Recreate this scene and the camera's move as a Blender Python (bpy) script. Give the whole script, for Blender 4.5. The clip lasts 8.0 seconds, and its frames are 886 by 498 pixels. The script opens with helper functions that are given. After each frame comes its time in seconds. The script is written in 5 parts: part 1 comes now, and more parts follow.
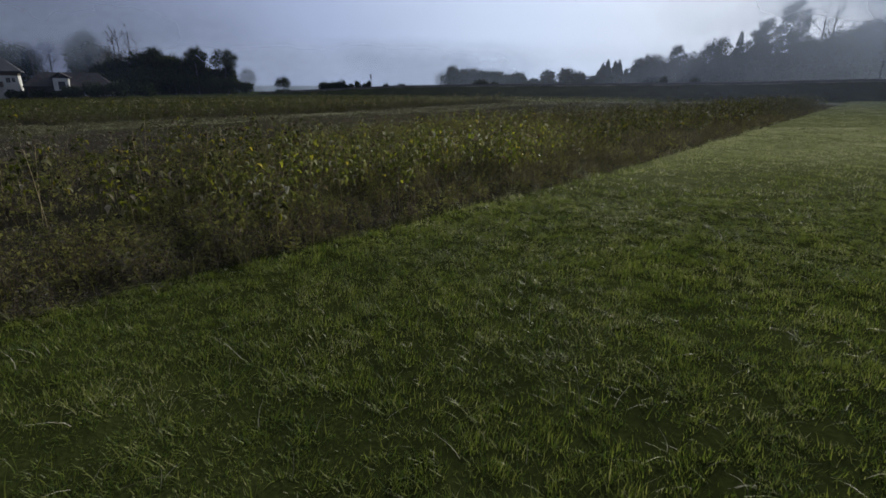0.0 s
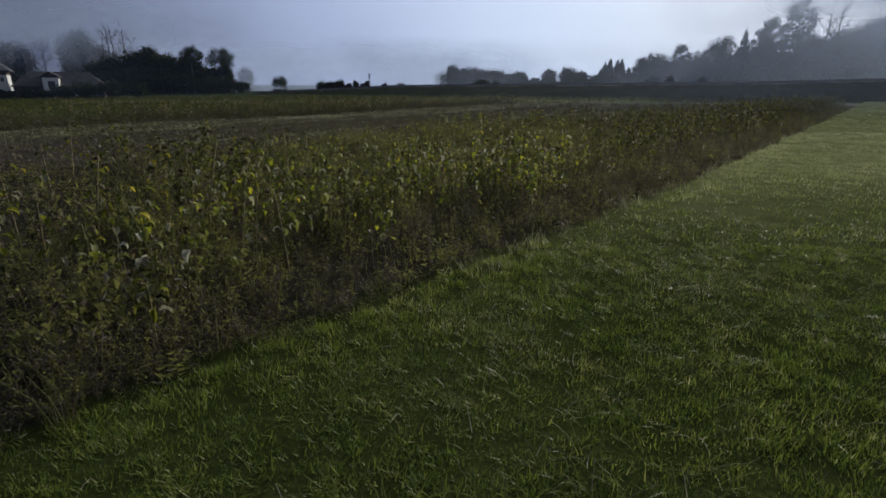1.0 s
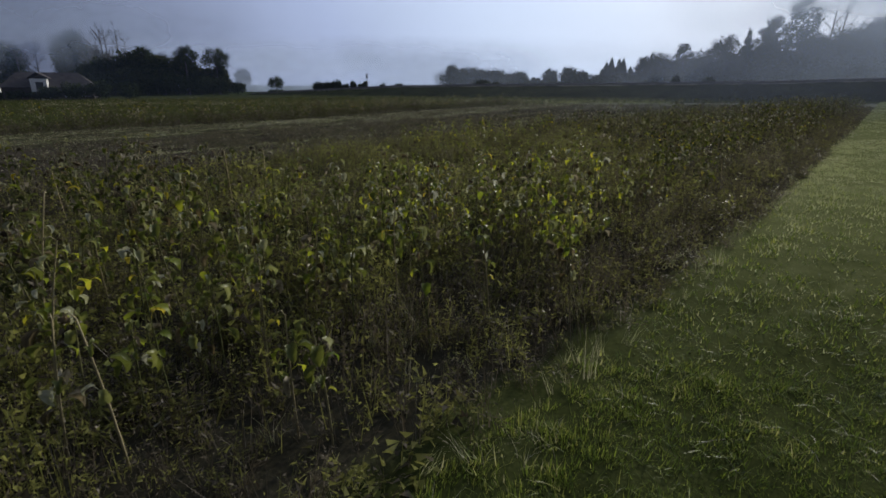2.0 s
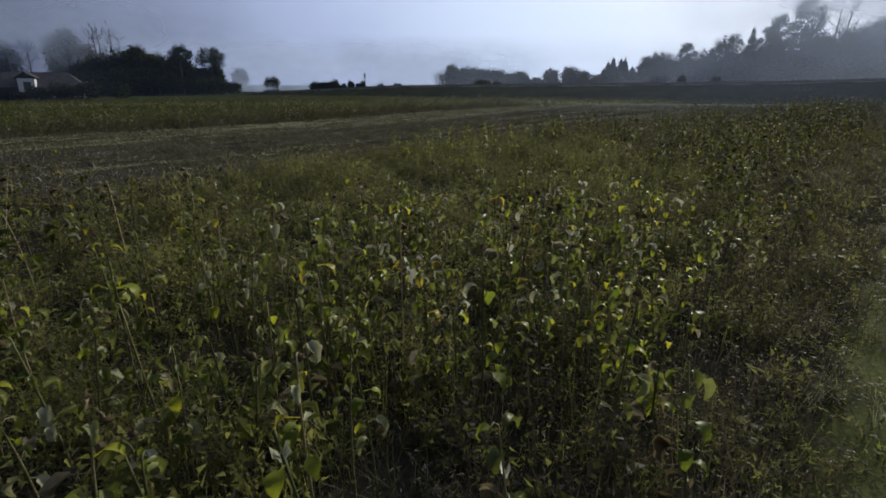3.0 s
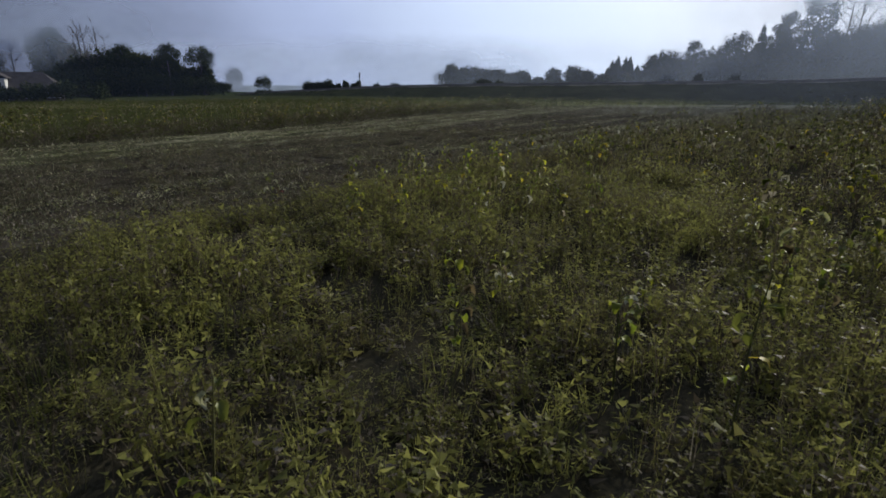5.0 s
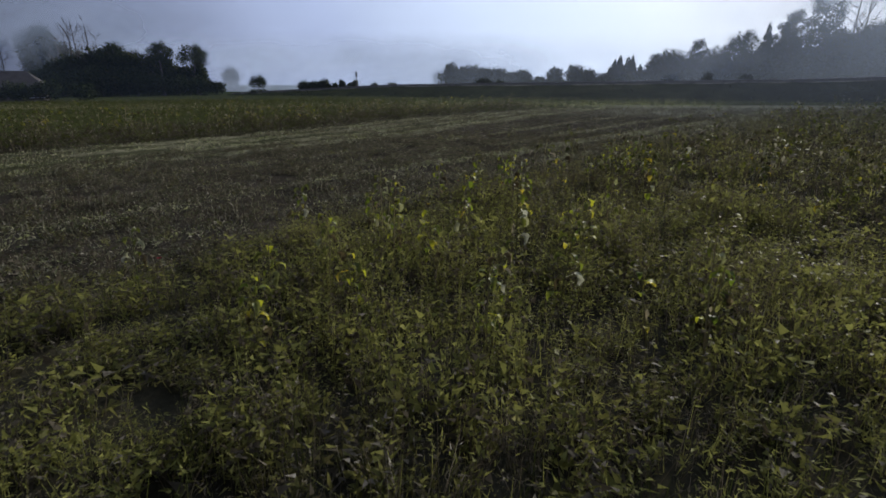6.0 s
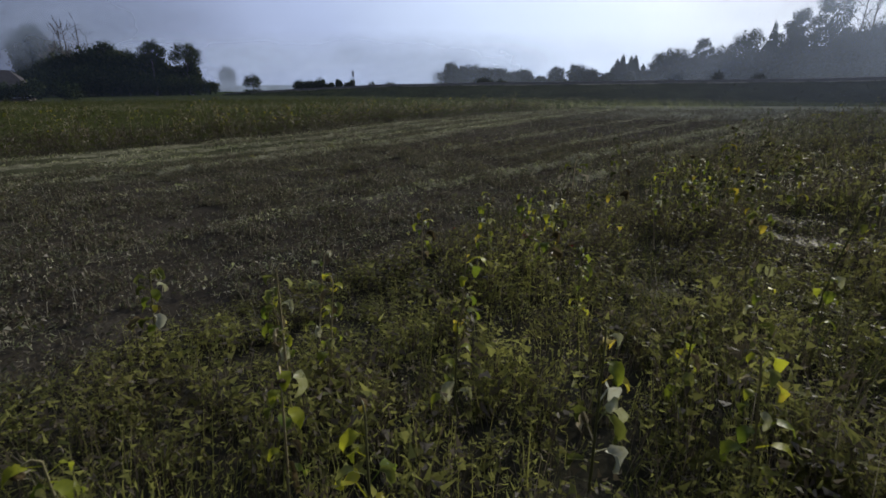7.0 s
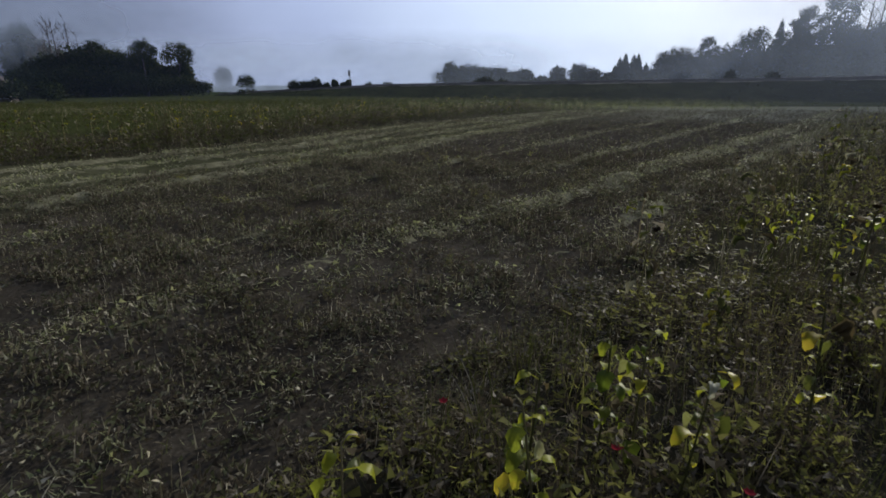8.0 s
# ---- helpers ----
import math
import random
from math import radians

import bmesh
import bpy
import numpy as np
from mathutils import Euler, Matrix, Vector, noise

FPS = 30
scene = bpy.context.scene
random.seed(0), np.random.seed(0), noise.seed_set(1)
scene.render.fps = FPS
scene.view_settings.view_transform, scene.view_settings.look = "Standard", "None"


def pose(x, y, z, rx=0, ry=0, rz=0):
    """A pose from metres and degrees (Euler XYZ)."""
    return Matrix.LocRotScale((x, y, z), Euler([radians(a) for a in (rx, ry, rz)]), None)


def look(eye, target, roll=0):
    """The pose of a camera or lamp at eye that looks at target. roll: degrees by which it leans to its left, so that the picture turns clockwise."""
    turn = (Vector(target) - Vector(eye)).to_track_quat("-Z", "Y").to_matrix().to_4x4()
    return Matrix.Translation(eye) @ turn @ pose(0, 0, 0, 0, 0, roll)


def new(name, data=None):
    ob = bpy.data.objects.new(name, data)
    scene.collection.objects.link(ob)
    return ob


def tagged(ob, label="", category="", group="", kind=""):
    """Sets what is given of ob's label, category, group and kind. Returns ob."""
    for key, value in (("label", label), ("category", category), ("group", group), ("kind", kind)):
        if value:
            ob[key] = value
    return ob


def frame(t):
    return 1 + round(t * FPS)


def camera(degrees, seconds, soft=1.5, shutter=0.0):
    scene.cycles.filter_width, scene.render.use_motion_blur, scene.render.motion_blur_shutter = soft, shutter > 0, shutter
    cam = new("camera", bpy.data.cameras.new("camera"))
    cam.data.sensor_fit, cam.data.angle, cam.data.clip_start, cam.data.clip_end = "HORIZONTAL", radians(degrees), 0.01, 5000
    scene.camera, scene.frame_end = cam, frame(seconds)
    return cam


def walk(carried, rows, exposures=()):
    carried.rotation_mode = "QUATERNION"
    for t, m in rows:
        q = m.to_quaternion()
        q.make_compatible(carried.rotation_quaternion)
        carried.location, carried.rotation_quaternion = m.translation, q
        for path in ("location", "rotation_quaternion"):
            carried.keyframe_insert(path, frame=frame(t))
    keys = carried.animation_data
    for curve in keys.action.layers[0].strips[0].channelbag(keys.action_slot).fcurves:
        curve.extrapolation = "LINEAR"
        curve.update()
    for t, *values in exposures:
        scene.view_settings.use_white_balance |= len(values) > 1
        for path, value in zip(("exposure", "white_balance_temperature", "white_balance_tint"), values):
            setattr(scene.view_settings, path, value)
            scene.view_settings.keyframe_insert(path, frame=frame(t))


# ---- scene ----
cam = camera(81.5, 8.0, soft=1.65, shutter=0.05)
PATH = [
    (0, (-0.019, -1.679, 2.441), (-0.074, 0.226, 1.837), 0.3),
    (0.5, (-0.017, 0.044, 2.464), (-0.073, 1.95, 1.859), 0.3),
    (1, (-0.025, 1.836, 2.495), (-0.081, 3.741, 1.889), 0.3),
    (1.5, (-0.036, 3.738, 2.554), (-0.092, 5.643, 1.948), 0.2),
    (3, (0.04, 9.023, 2.634), (-0.015, 10.928, 2.027), 0.2),
    (3.5, (0.07, 10.934, 2.681), (0.014, 12.839, 2.074), 0.2),
    (4, (0.082, 12.92, 2.692), (0.026, 14.824, 2.084), 0.1),
    (4.5, (0.083, 15.034, 2.638), (0.027, 16.939, 2.031), 0.1),
    (6, (0.137, 21.599, 2.529), (0.082, 23.503, 1.921), 0.1),
    (6.5, (0.15, 23.794, 2.502), (0.096, 25.699, 1.893), 0.1),
    (7, (0.19, 26.118, 2.456), (0.135, 28.022, 1.848), 0.1),
    (7.5, (0.221, 28.434, 2.401), (0.165, 30.338, 1.793), 0.1),
    (8, (0.231, 30.754, 2.374), (0.176, 32.659, 1.766), 0.0),
]
walk(cam, [(t, look(eye, target, roll)) for t, eye, target, roll in PATH], exposures=((0.0, 0.0), (1.5, 0.04), (3.2, 0.20), (8.0, 0.26)))

# ---- light ----
SUN_AZ, SUN_EL = 36.0, 21.0          # degrees to the right of +y, degrees above the horizon
sun_way = Vector((math.sin(radians(SUN_AZ)) * math.cos(radians(SUN_EL)), math.cos(radians(SUN_AZ)) * math.cos(radians(SUN_EL)), math.sin(radians(SUN_EL))))
world = bpy.data.worlds.new("misty_sky")
scene.world = world
world.use_nodes = True
wt = world.node_tree
wt.nodes.clear()


def wnode(kind, **values):
    n = wt.nodes.new(kind)
    for k, v in values.items():
        n.inputs[k].default_value = v
    return n


w_out = wnode("ShaderNodeOutputWorld")
w_bg = wnode("ShaderNodeBackground")
w_sky = wnode("ShaderNodeTexSky")
w_sky.sky_type = "NISHITA"
w_sky.sun_disc = False
w_sky.sun_elevation = radians(SUN_EL)
w_sky.sun_rotation = radians(SUN_AZ)
w_sky.dust_density = 4.0
w_sky.air_density = 1.2
w_scale = wnode("ShaderNodeVectorMath")
w_scale.operation = "SCALE"
w_scale.inputs["Scale"].default_value = 0.05
w_co = wnode("ShaderNodeTexCoord")
w_dot = wnode("ShaderNodeVectorMath")
w_dot.operation = "DOT_PRODUCT"
w_dot.inputs[1].default_value = sun_way
w_noise = wnode("ShaderNodeTexNoise")
w_noise.inputs["Scale"].default_value = 2.2
w_noise.inputs["Detail"].default_value = 4.0
w_map = wnode("ShaderNodeMapping")
w_map.inputs["Scale"].default_value = (1.0, 1.0, 2.0)
w_add = wnode("ShaderNodeMath")
w_add.operation = "MULTIPLY_ADD"
w_add.inputs[1].default_value = 0.12
w_sub = wnode("ShaderNodeMath")
w_sub.operation = "ADD"
w_sub.inputs[1].default_value = -0.06
w_ramp = wnode("ShaderNodeValToRGB")
cr = w_ramp.color_ramp
cr.elements[0].position, cr.elements[0].color = 0.0, (0.09, 0.10, 0.14, 1)
cr.elements[1].position, cr.elements[1].color = 1.0, (0.79, 0.91, 1.11, 1)
for p, c in ((0.25, (0.135, 0.162, 0.25, 1)), (0.45, (0.25, 0.30, 0.46, 1)), (0.64, (0.42, 0.51, 0.76, 1)), (0.80, (0.61, 0.735, 0.98, 1)), (0.91, (0.69, 0.82, 1.05, 1))):
    e = cr.elements.new(p)
    e.color = c
w_mix = wnode("ShaderNodeMix")
w_mix.data_type = "RGBA"
w_mix.inputs["Factor"].default_value = 0.93
wl = wt.links.new
wl(w_sky.outputs["Color"], w_scale.inputs[0])
wl(w_co.outputs["Generated"], w_dot.inputs[0])
wl(w_co.outputs["Generated"], w_map.inputs["Vector"])
wl(w_map.outputs["Vector"], w_noise.inputs["Vector"])
wl(w_noise.outputs["Fac"], w_add.inputs[0])
wl(w_dot.outputs["Value"], w_add.inputs[2])
wl(w_add.outputs["Value"], w_sub.inputs[0])
wl(w_sub.outputs["Value"], w_ramp.inputs["Fac"])
wl(w_scale.outputs["Vector"], w_mix.inputs[6])
wl(w_ramp.outputs["Color"], w_mix.inputs[7])
wl(w_mix.outputs[2], w_bg.inputs["Color"])
wl(w_bg.outputs["Background"], w_out.inputs["Surface"])
w_bg.inputs["Strength"].default_value = 1.0

sun = new("sun", bpy.data.lights.new("sun", "SUN"))
sun.data.energy, sun.data.angle, sun.data.color = 3.7, radians(3), (1.0, 0.94, 0.80)
sun.matrix_world = look(sun_way * 100, (0, 0, 0))


# ---- materials ----
def material(name):
    m = bpy.data.materials.new(name)
    m.use_nodes = True
    m.node_tree.nodes.clear()
    return m, m.node_tree.nodes, m.node_tree.links.new


def ramp(nodes, stops):
    r = nodes.new("ShaderNodeValToRGB")
    el = r.color_ramp.elements
    el[0].position, el[0].color = stops[0][0], (*stops[0][1], 1)
    el[1].position, el[1].color = stops[-1][0], (*stops[-1][1], 1)
    for p, c in stops[1:-1]:
        el.new(p).color = (*c, 1)
    return r


def plant_mat(name, stops, glow=0.35, rough=0.5, per_object=False, fine=40.0, gloss=0.0, vary=1.0, patch=0.35):
    """A leaf: its own colour from a ramp, veined by noise, and light that comes through it."""
    m, n, l = material(name)
    out = n.new("ShaderNodeOutputMaterial")
    bsdf = n.new("ShaderNodeBsdfPrincipled")
    trans = n.new("ShaderNodeBsdfTranslucent")
    mix = n.new("ShaderNodeMixShader")
    r = ramp(n, stops)
    if per_object:
        rnd = n.new("ShaderNodeObjectInfo").outputs["Random"]
    else:
        rnd = n.new("ShaderNodeNewGeometry").outputs["Random Per Island"]
    co = n.new("ShaderNodeTexCoord")
    tex = n.new("ShaderNodeTexNoise")
    tex.inputs["Scale"].default_value = fine
    tex.inputs["Detail"].default_value = 3
    big = n.new("ShaderNodeTexNoise")
    big.inputs["Scale"].default_value = patch
    big.inputs["Detail"].default_value = 3
    l(co.outputs["Object"], tex.inputs["Vector"])
    geo = n.new("ShaderNodeNewGeometry")
    l(geo.outputs["Position"], big.inputs["Vector"])
    a = n.new("ShaderNodeMath")
    a.operation = "MULTIPLY_ADD"
    a.inputs[1].default_value = 0.30
    l(tex.outputs["Fac"], a.inputs[0])
    own = n.new("ShaderNodeMath")
    own.operation = "MULTIPLY_ADD"
    own.inputs[1].default_value, own.inputs[2].default_value = vary, 0.5 - 0.5 * vary
    l(rnd, own.inputs[0])
    l(own.outputs[0], a.inputs[2])
    b = n.new("ShaderNodeMath")
    b.operation = "MULTIPLY_ADD"
    b.inputs[1].default_value = 0.5 + 1.1 * (1 - vary)
    l(big.outputs["Fac"], b.inputs[0])
    l(a.outputs[0], b.inputs[2])
    c = n.new("ShaderNodeMath")
    c.operation = "ADD"
    c.inputs[1].default_value = -0.40 - 0.55 * (1 - vary)
    l(b.outputs[0], c.inputs[0])
    l(c.outputs[0], r.inputs["Fac"])
    l(r.outputs["Color"], bsdf.inputs["Base Color"])
    bsdf.inputs["Roughness"].default_value = rough
    bsdf.inputs["Specular IOR Level"].default_value = gloss
    l(r.outputs["Color"], trans.inputs["Color"])
    mix.inputs["Fac"].default_value = glow
    l(bsdf.outputs["BSDF"], mix.inputs[1])
    l(trans.outputs["BSDF"], mix.inputs[2])
    l(mix.outputs["Shader"], out.inputs["Surface"])
    return m


def solid_mat(name, stops, scale=3.0, fine=30.0, rough=0.8, bump=0.3, metal=0.0, gloss=0.2):
    m, n, l = material(name)
    out = n.new("ShaderNodeOutputMaterial")
    bsdf = n.new("ShaderNodeBsdfPrincipled")
    co = n.new("ShaderNodeTexCoord")
    t1, t2 = n.new("ShaderNodeTexNoise"), n.new("ShaderNodeTexNoise")
    t1.inputs["Scale"].default_value, t2.inputs["Scale"].default_value = scale, fine
    t1.inputs["Detail"].default_value = t2.inputs["Detail"].default_value = 5
    l(co.outputs["Object"], t1.inputs["Vector"])
    l(co.outputs["Object"], t2.inputs["Vector"])
    mx = n.new("ShaderNodeMath")
    mx.operation = "MULTIPLY_ADD"
    mx.inputs[1].default_value = 0.4
    l(t2.outputs["Fac"], mx.inputs[0])
    sub = n.new("ShaderNodeMath")
    sub.operation = "ADD"
    sub.inputs[1].default_value = -0.2
    l(t1.outputs["Fac"], mx.inputs[2])
    l(mx.outputs[0], sub.inputs[0])
    r = ramp(n, stops)
    l(sub.outputs[0], r.inputs["Fac"])
    l(r.outputs["Color"], bsdf.inputs["Base Color"])
    bp = n.new("ShaderNodeBump")
    bp.inputs["Strength"].default_value = bump
    bp.inputs["Distance"].default_value = 0.02
    l(t2.outputs["Fac"], bp.inputs["Height"])
    l(bp.outputs["Normal"], bsdf.inputs["Normal"])
    bsdf.inputs["Roughness"].default_value = rough
    bsdf.inputs["Metallic"].default_value = metal
    bsdf.inputs["Specular IOR Level"].default_value = gloss
    l(bsdf.outputs["BSDF"], out.inputs["Surface"])
    return m


GRASS = plant_mat("grass_blade", ((0.0, (0.030, 0.045, 0.010)), (0.3, (0.082, 0.128, 0.017)), (0.62, (0.170, 0.215, 0.032)), (0.85, (0.28, 0.285, 0.075)), (1.0, (0.60, 0.55, 0.38))), 0.52, 0.42, vary=0.7, patch=0.9, gloss=0.28)
# dry grass whose colour also holds the pale haze of the distance
DRY_HAZED_GRASS = plant_mat("dry_hazed_grass", ((0.0, (0.15, 0.18, 0.075)), (0.35, (0.25, 0.275, 0.12)), (0.65, (0.36, 0.37, 0.19)), (1.0, (0.54, 0.50, 0.33))), 0.55, 0.5, vary=0.3, patch=0.3, gloss=0.5)
YELLOW = plant_mat("yellowing_leaf", ((0.0, (0.045, 0.060, 0.010)), (0.45, (0.095, 0.112, 0.016)), (0.85, (0.20, 0.20, 0.024)), (1.0, (0.34, 0.27, 0.032))), 0.52, 0.5, gloss=0.02)
WILTED = plant_mat("wilted_leaf", ((0.0, (0.034, 0.040, 0.014)), (0.5, (0.072, 0.080, 0.026)), (0.8, (0.13, 0.135, 0.055)), (1.0, (0.27, 0.26, 0.18))), 0.45, 0.5, gloss=0.02)
DRY = plant_mat("dry_leaf", ((0.0, (0.045, 0.037, 0.020)), (0.5, (0.10, 0.084, 0.050)), (1.0, (0.31, 0.28, 0.21))), 0.35, 0.5, gloss=0.02)
STEM = plant_mat("stem", ((0.0, (0.06, 0.07, 0.025)), (0.6, (0.14, 0.13, 0.06)), (1.0, (0.30, 0.25, 0.15))), 0.05, 0.6, gloss=0.05)
HEAD = plant_mat("seed_head", ((0.0, (0.02, 0.015, 0.01)), (0.6, (0.06, 0.045, 0.025)), (1.0, (0.13, 0.10, 0.05))), 0.0, 0.85, gloss=0.02)
WEED = plant_mat("weed_leaf", ((0.0, (0.077, 0.067, 0.031)), (0.3, (0.128, 0.124, 0.044)), (0.55, (0.182, 0.187, 0.055)), (0.8, (0.262, 0.262, 0.076)), (1.0, (0.40, 0.38, 0.22))), 0.52, 0.5, vary=0.35, patch=0.8, gloss=0.05)
DEADWEED = plant_mat("dead_weed", ((0.0, (0.034, 0.028, 0.020)), (0.5, (0.078, 0.066, 0.045)), (0.85, (0.13, 0.112, 0.085)), (1.0, (0.33, 0.30, 0.25))), 0.35, 0.5, vary=0.7, patch=1.3, gloss=0.08)
STRAW = plant_mat("straw", ((0.0, (0.12, 0.11, 0.07)), (0.5, (0.27, 0.25, 0.17)), (1.0, (0.52, 0.48, 0.37))), 0.30, 0.5, gloss=0.03)
RED = plant_mat("red_petal", ((0.0, (0.13, 0.012, 0.02)), (1.0, (0.22, 0.028, 0.04))), 0.4, 0.5)
MEADOW = plant_mat("meadow_plant", ((0.0, (0.024, 0.032, 0.008)), (0.5, (0.050, 0.063, 0.014)), (0.85, (0.095, 0.100, 0.024)), (1.0, (0.20, 0.18, 0.08))), 0.35, 0.6, vary=0.5, patch=0.5, gloss=0.12)
FOLIAGE = plant_mat("tree_foliage", ((0.0, (0.018, 0.026, 0.010)), (0.5, (0.03, 0.042, 0.015)), (0.9, (0.05, 0.06, 0.02)), (1.0, (0.07, 0.068, 0.025))), 0.03, 0.8, fine=3.0, gloss=0.02)
NEEDLES = plant_mat("conifer_needles", ((0.0, (0.015, 0.025, 0.012)), (1.0, (0.035, 0.05, 0.022))), 0.1, 0.6, fine=3.0)
BARK = solid_mat("bark", ((0.2, (0.05, 0.042, 0.035)), (0.8, (0.13, 0.115, 0.10))), 1.5, 14, 0.9, 0.6)
RENDER = solid_mat("white_render", ((0.2, (0.45, 0.45, 0.43)), (0.8, (0.58, 0.58, 0.56))), 0.6, 20, 0.85, 0.1)
DARKWALL = solid_mat("weathered_boards", ((0.2, (0.05, 0.04, 0.035)), (0.8, (0.12, 0.10, 0.085))), 0.8, 20, 0.85, 0.3)
TILES = solid_mat("roof_tiles", ((0.2, (0.035, 0.032, 0.032)), (0.8, (0.08, 0.07, 0.068))), 0.9, 12, 0.8, 0.4, gloss=0.03)
GREYROOF = solid_mat("grey_tile_roof", ((0.2, (0.05, 0.05, 0.055)), (0.8, (0.10, 0.10, 0.105))), 0.5, 8, 0.7, 0.2, gloss=0.05)
PAINT = solid_mat("white_paint", ((0.2, (0.50, 0.50, 0.50)), (0.8, (0.59, 0.59, 0.58))), 1, 25, 0.5, 0.05)
STEEL = solid_mat("weathered_steel", ((0.2, (0.07, 0.065, 0.06)), (0.8, (0.15, 0.13, 0.12))), 2, 30, 0.5, 0.1, 0.6)
BLACK = solid_mat("dark_paint", ((0.2, (0.02, 0.02, 0.022)), (0.8, (0.04, 0.04, 0.042))), 2, 30, 0.5, 0.1)
BALLAST = solid_mat("track_ballast", ((0.2, (0.05, 0.047, 0.045)), (0.8, (0.13, 0.12, 0.115))), 0.8, 18, 0.95, 0.9, gloss=0.0)
# slope turned from the sun: its shade is put into the base colour
SHADED_BANK = solid_mat("shaded_bank_turf", ((0.2, (0.012, 0.014, 0.008)), (0.55, (0.022, 0.026, 0.012)), (0.85, (0.04, 0.042, 0.022))), 0.25, 6, 0.95, 0.8, gloss=0.0)
SHOULDER = solid_mat("dry_verge", ((0.2, (0.12, 0.115, 0.08)), (0.8, (0.26, 0.24, 0.19))), 0.5, 9, 0.95, 0.6, gloss=0.0)
WOODS = solid_mat("wooded_hill", ((0.2, (0.02, 0.028, 0.012)), (0.8, (0.05, 0.06, 0.025))), 0.05, 0.6, 1.0, 0.5, gloss=0.0)


def glass_mat():
    m, n, l = material("window_glass")
    out, g = n.new("ShaderNodeOutputMaterial"), n.new("ShaderNodeBsdfPrincipled")
    g.inputs["Base Color"].default_value = (0.02, 0.025, 0.03, 1)
    g.inputs["Roughness"].default_value = 0.05
    g.inputs["IOR"].default_value = 1.5
    l(g.outputs["BSDF"], out.inputs["Surface"])
    return m


GLASS = glass_mat()

# ---- plan: s is measured across the field's rows, v along them ----
UX, UY = 0.620, 0.785
S_GRASS, S_CUT, END_Y = -5.0, -21.3, 79.0     # mown grass | sunflowers | stubble; all end at the cross path


def sv(x, y):
    return UY * x - UX * y, UX * x + UY * y


def xy(s, v):
    return UY * s + UX * v, -UX * s + UY * v


def s_left(v):
    """Where the stubble ends against the meadow."""
    return np.interp(v, [20, 34, 39, 49, 61, 90], [-39.2, -39.5, -41.4, -43.2, -42.8, -44.0])


def s_lawn(v):
    """Edge of the mown grass."""
    return np.interp(v, [0, 4, 9, 13, 26], [-5.75, -5.40, -5.2, -4.98, -4.92])


def soft(a, b, x):
    t = np.clip((np.asarray(x, float) - a) / (b - a), 0, 1)
    return t * t * (3 - 2 * t)


def lumps(x, y, k=1.0):
    """A smooth, uneven field between about -1 and 1."""
    x, y = np.asarray(x, float) * k, np.asarray(y, float) * k
    return (np.sin(1.13 * x + 0.71 * y + 0.4) + np.sin(-0.67 * x + 1.37 * y + 1.9) + 0.7 * np.sin(2.3 * x - 1.1 * y + 0.2) + 0.7 * np.sin(1.7 * x + 2.6 * y + 2.2)
            + 0.5 * np.sin(4.1 * x + 1.9 * y) + 0.5 * np.sin(-2.9 * x + 4.3 * y + 1.1)) / 3.2


# swaths left by the harvest: distance across the rows at v = 28, 36, 42, 53, 62, 95, and how strong each is
SWATH_V = (28, 36, 42, 53, 62, 95)
SWATHS = ((1.0, (-24.5, -24.1, -23.9, -23.4, -22.9, -22.6)), (0.45, (-22.3, -22.2, -22.1, -21.9, -21.6, -21.4)), (0.35, (-26.6, -26.6, -26.7, -26.8, -27.0, -27.4)), (0.30, (-29.4, -29.5, -29.8, -30.4, -31.0, -32.0)),
          (1.0, (-32.4, -32.8, -34.0, -36.0, -37.2, -39.5)), (0.55, (-34.6, -35.0, -36.4, -38.2, -39.2, -41.0)), (0.7, (-36.4, -36.9, -38.3, -40.2, -40.9, -42.4)), (0.6, (-38.4, -38.9, -40.3, -42.0, -42.2, -43.4)))


def swath_s(line, v):
    return np.interp(v, SWATH_V, line)



def ground_z(x, y):
    x, y = np.asarray(x, float), np.asarray(y, float)
    z = -0.013 * np.clip(-x - 18, 0, 120) * soft(20, 120, y)
    near = 1 - soft(90, 160, np.hypot(x, y - 15))
    z = z + near * (0.030 * lumps(x, y, 0.5) + 0.015 * lumps(x, y, 2.1))
    s, v = sv(x, y)
    tilled = soft(0.1, -0.5, s - s_lawn(v)) * (1 - soft(END_Y - 1, END_Y + 1, y)) * near
    z = z - 0.07 * tilled + tilled * np.where(s < S_CUT, 0.010, 0.030) * np.sin(s * 2 * math.pi / 0.75) + tilled * 0.03 * lumps(x, y, 1.9)
    for high, line in SWATHS:
        z = z + 0.10 * high * tilled * np.exp(-((s - swath_s(line, v)) / 0.34) ** 2) * (s < S_CUT + 0.3)
    return z


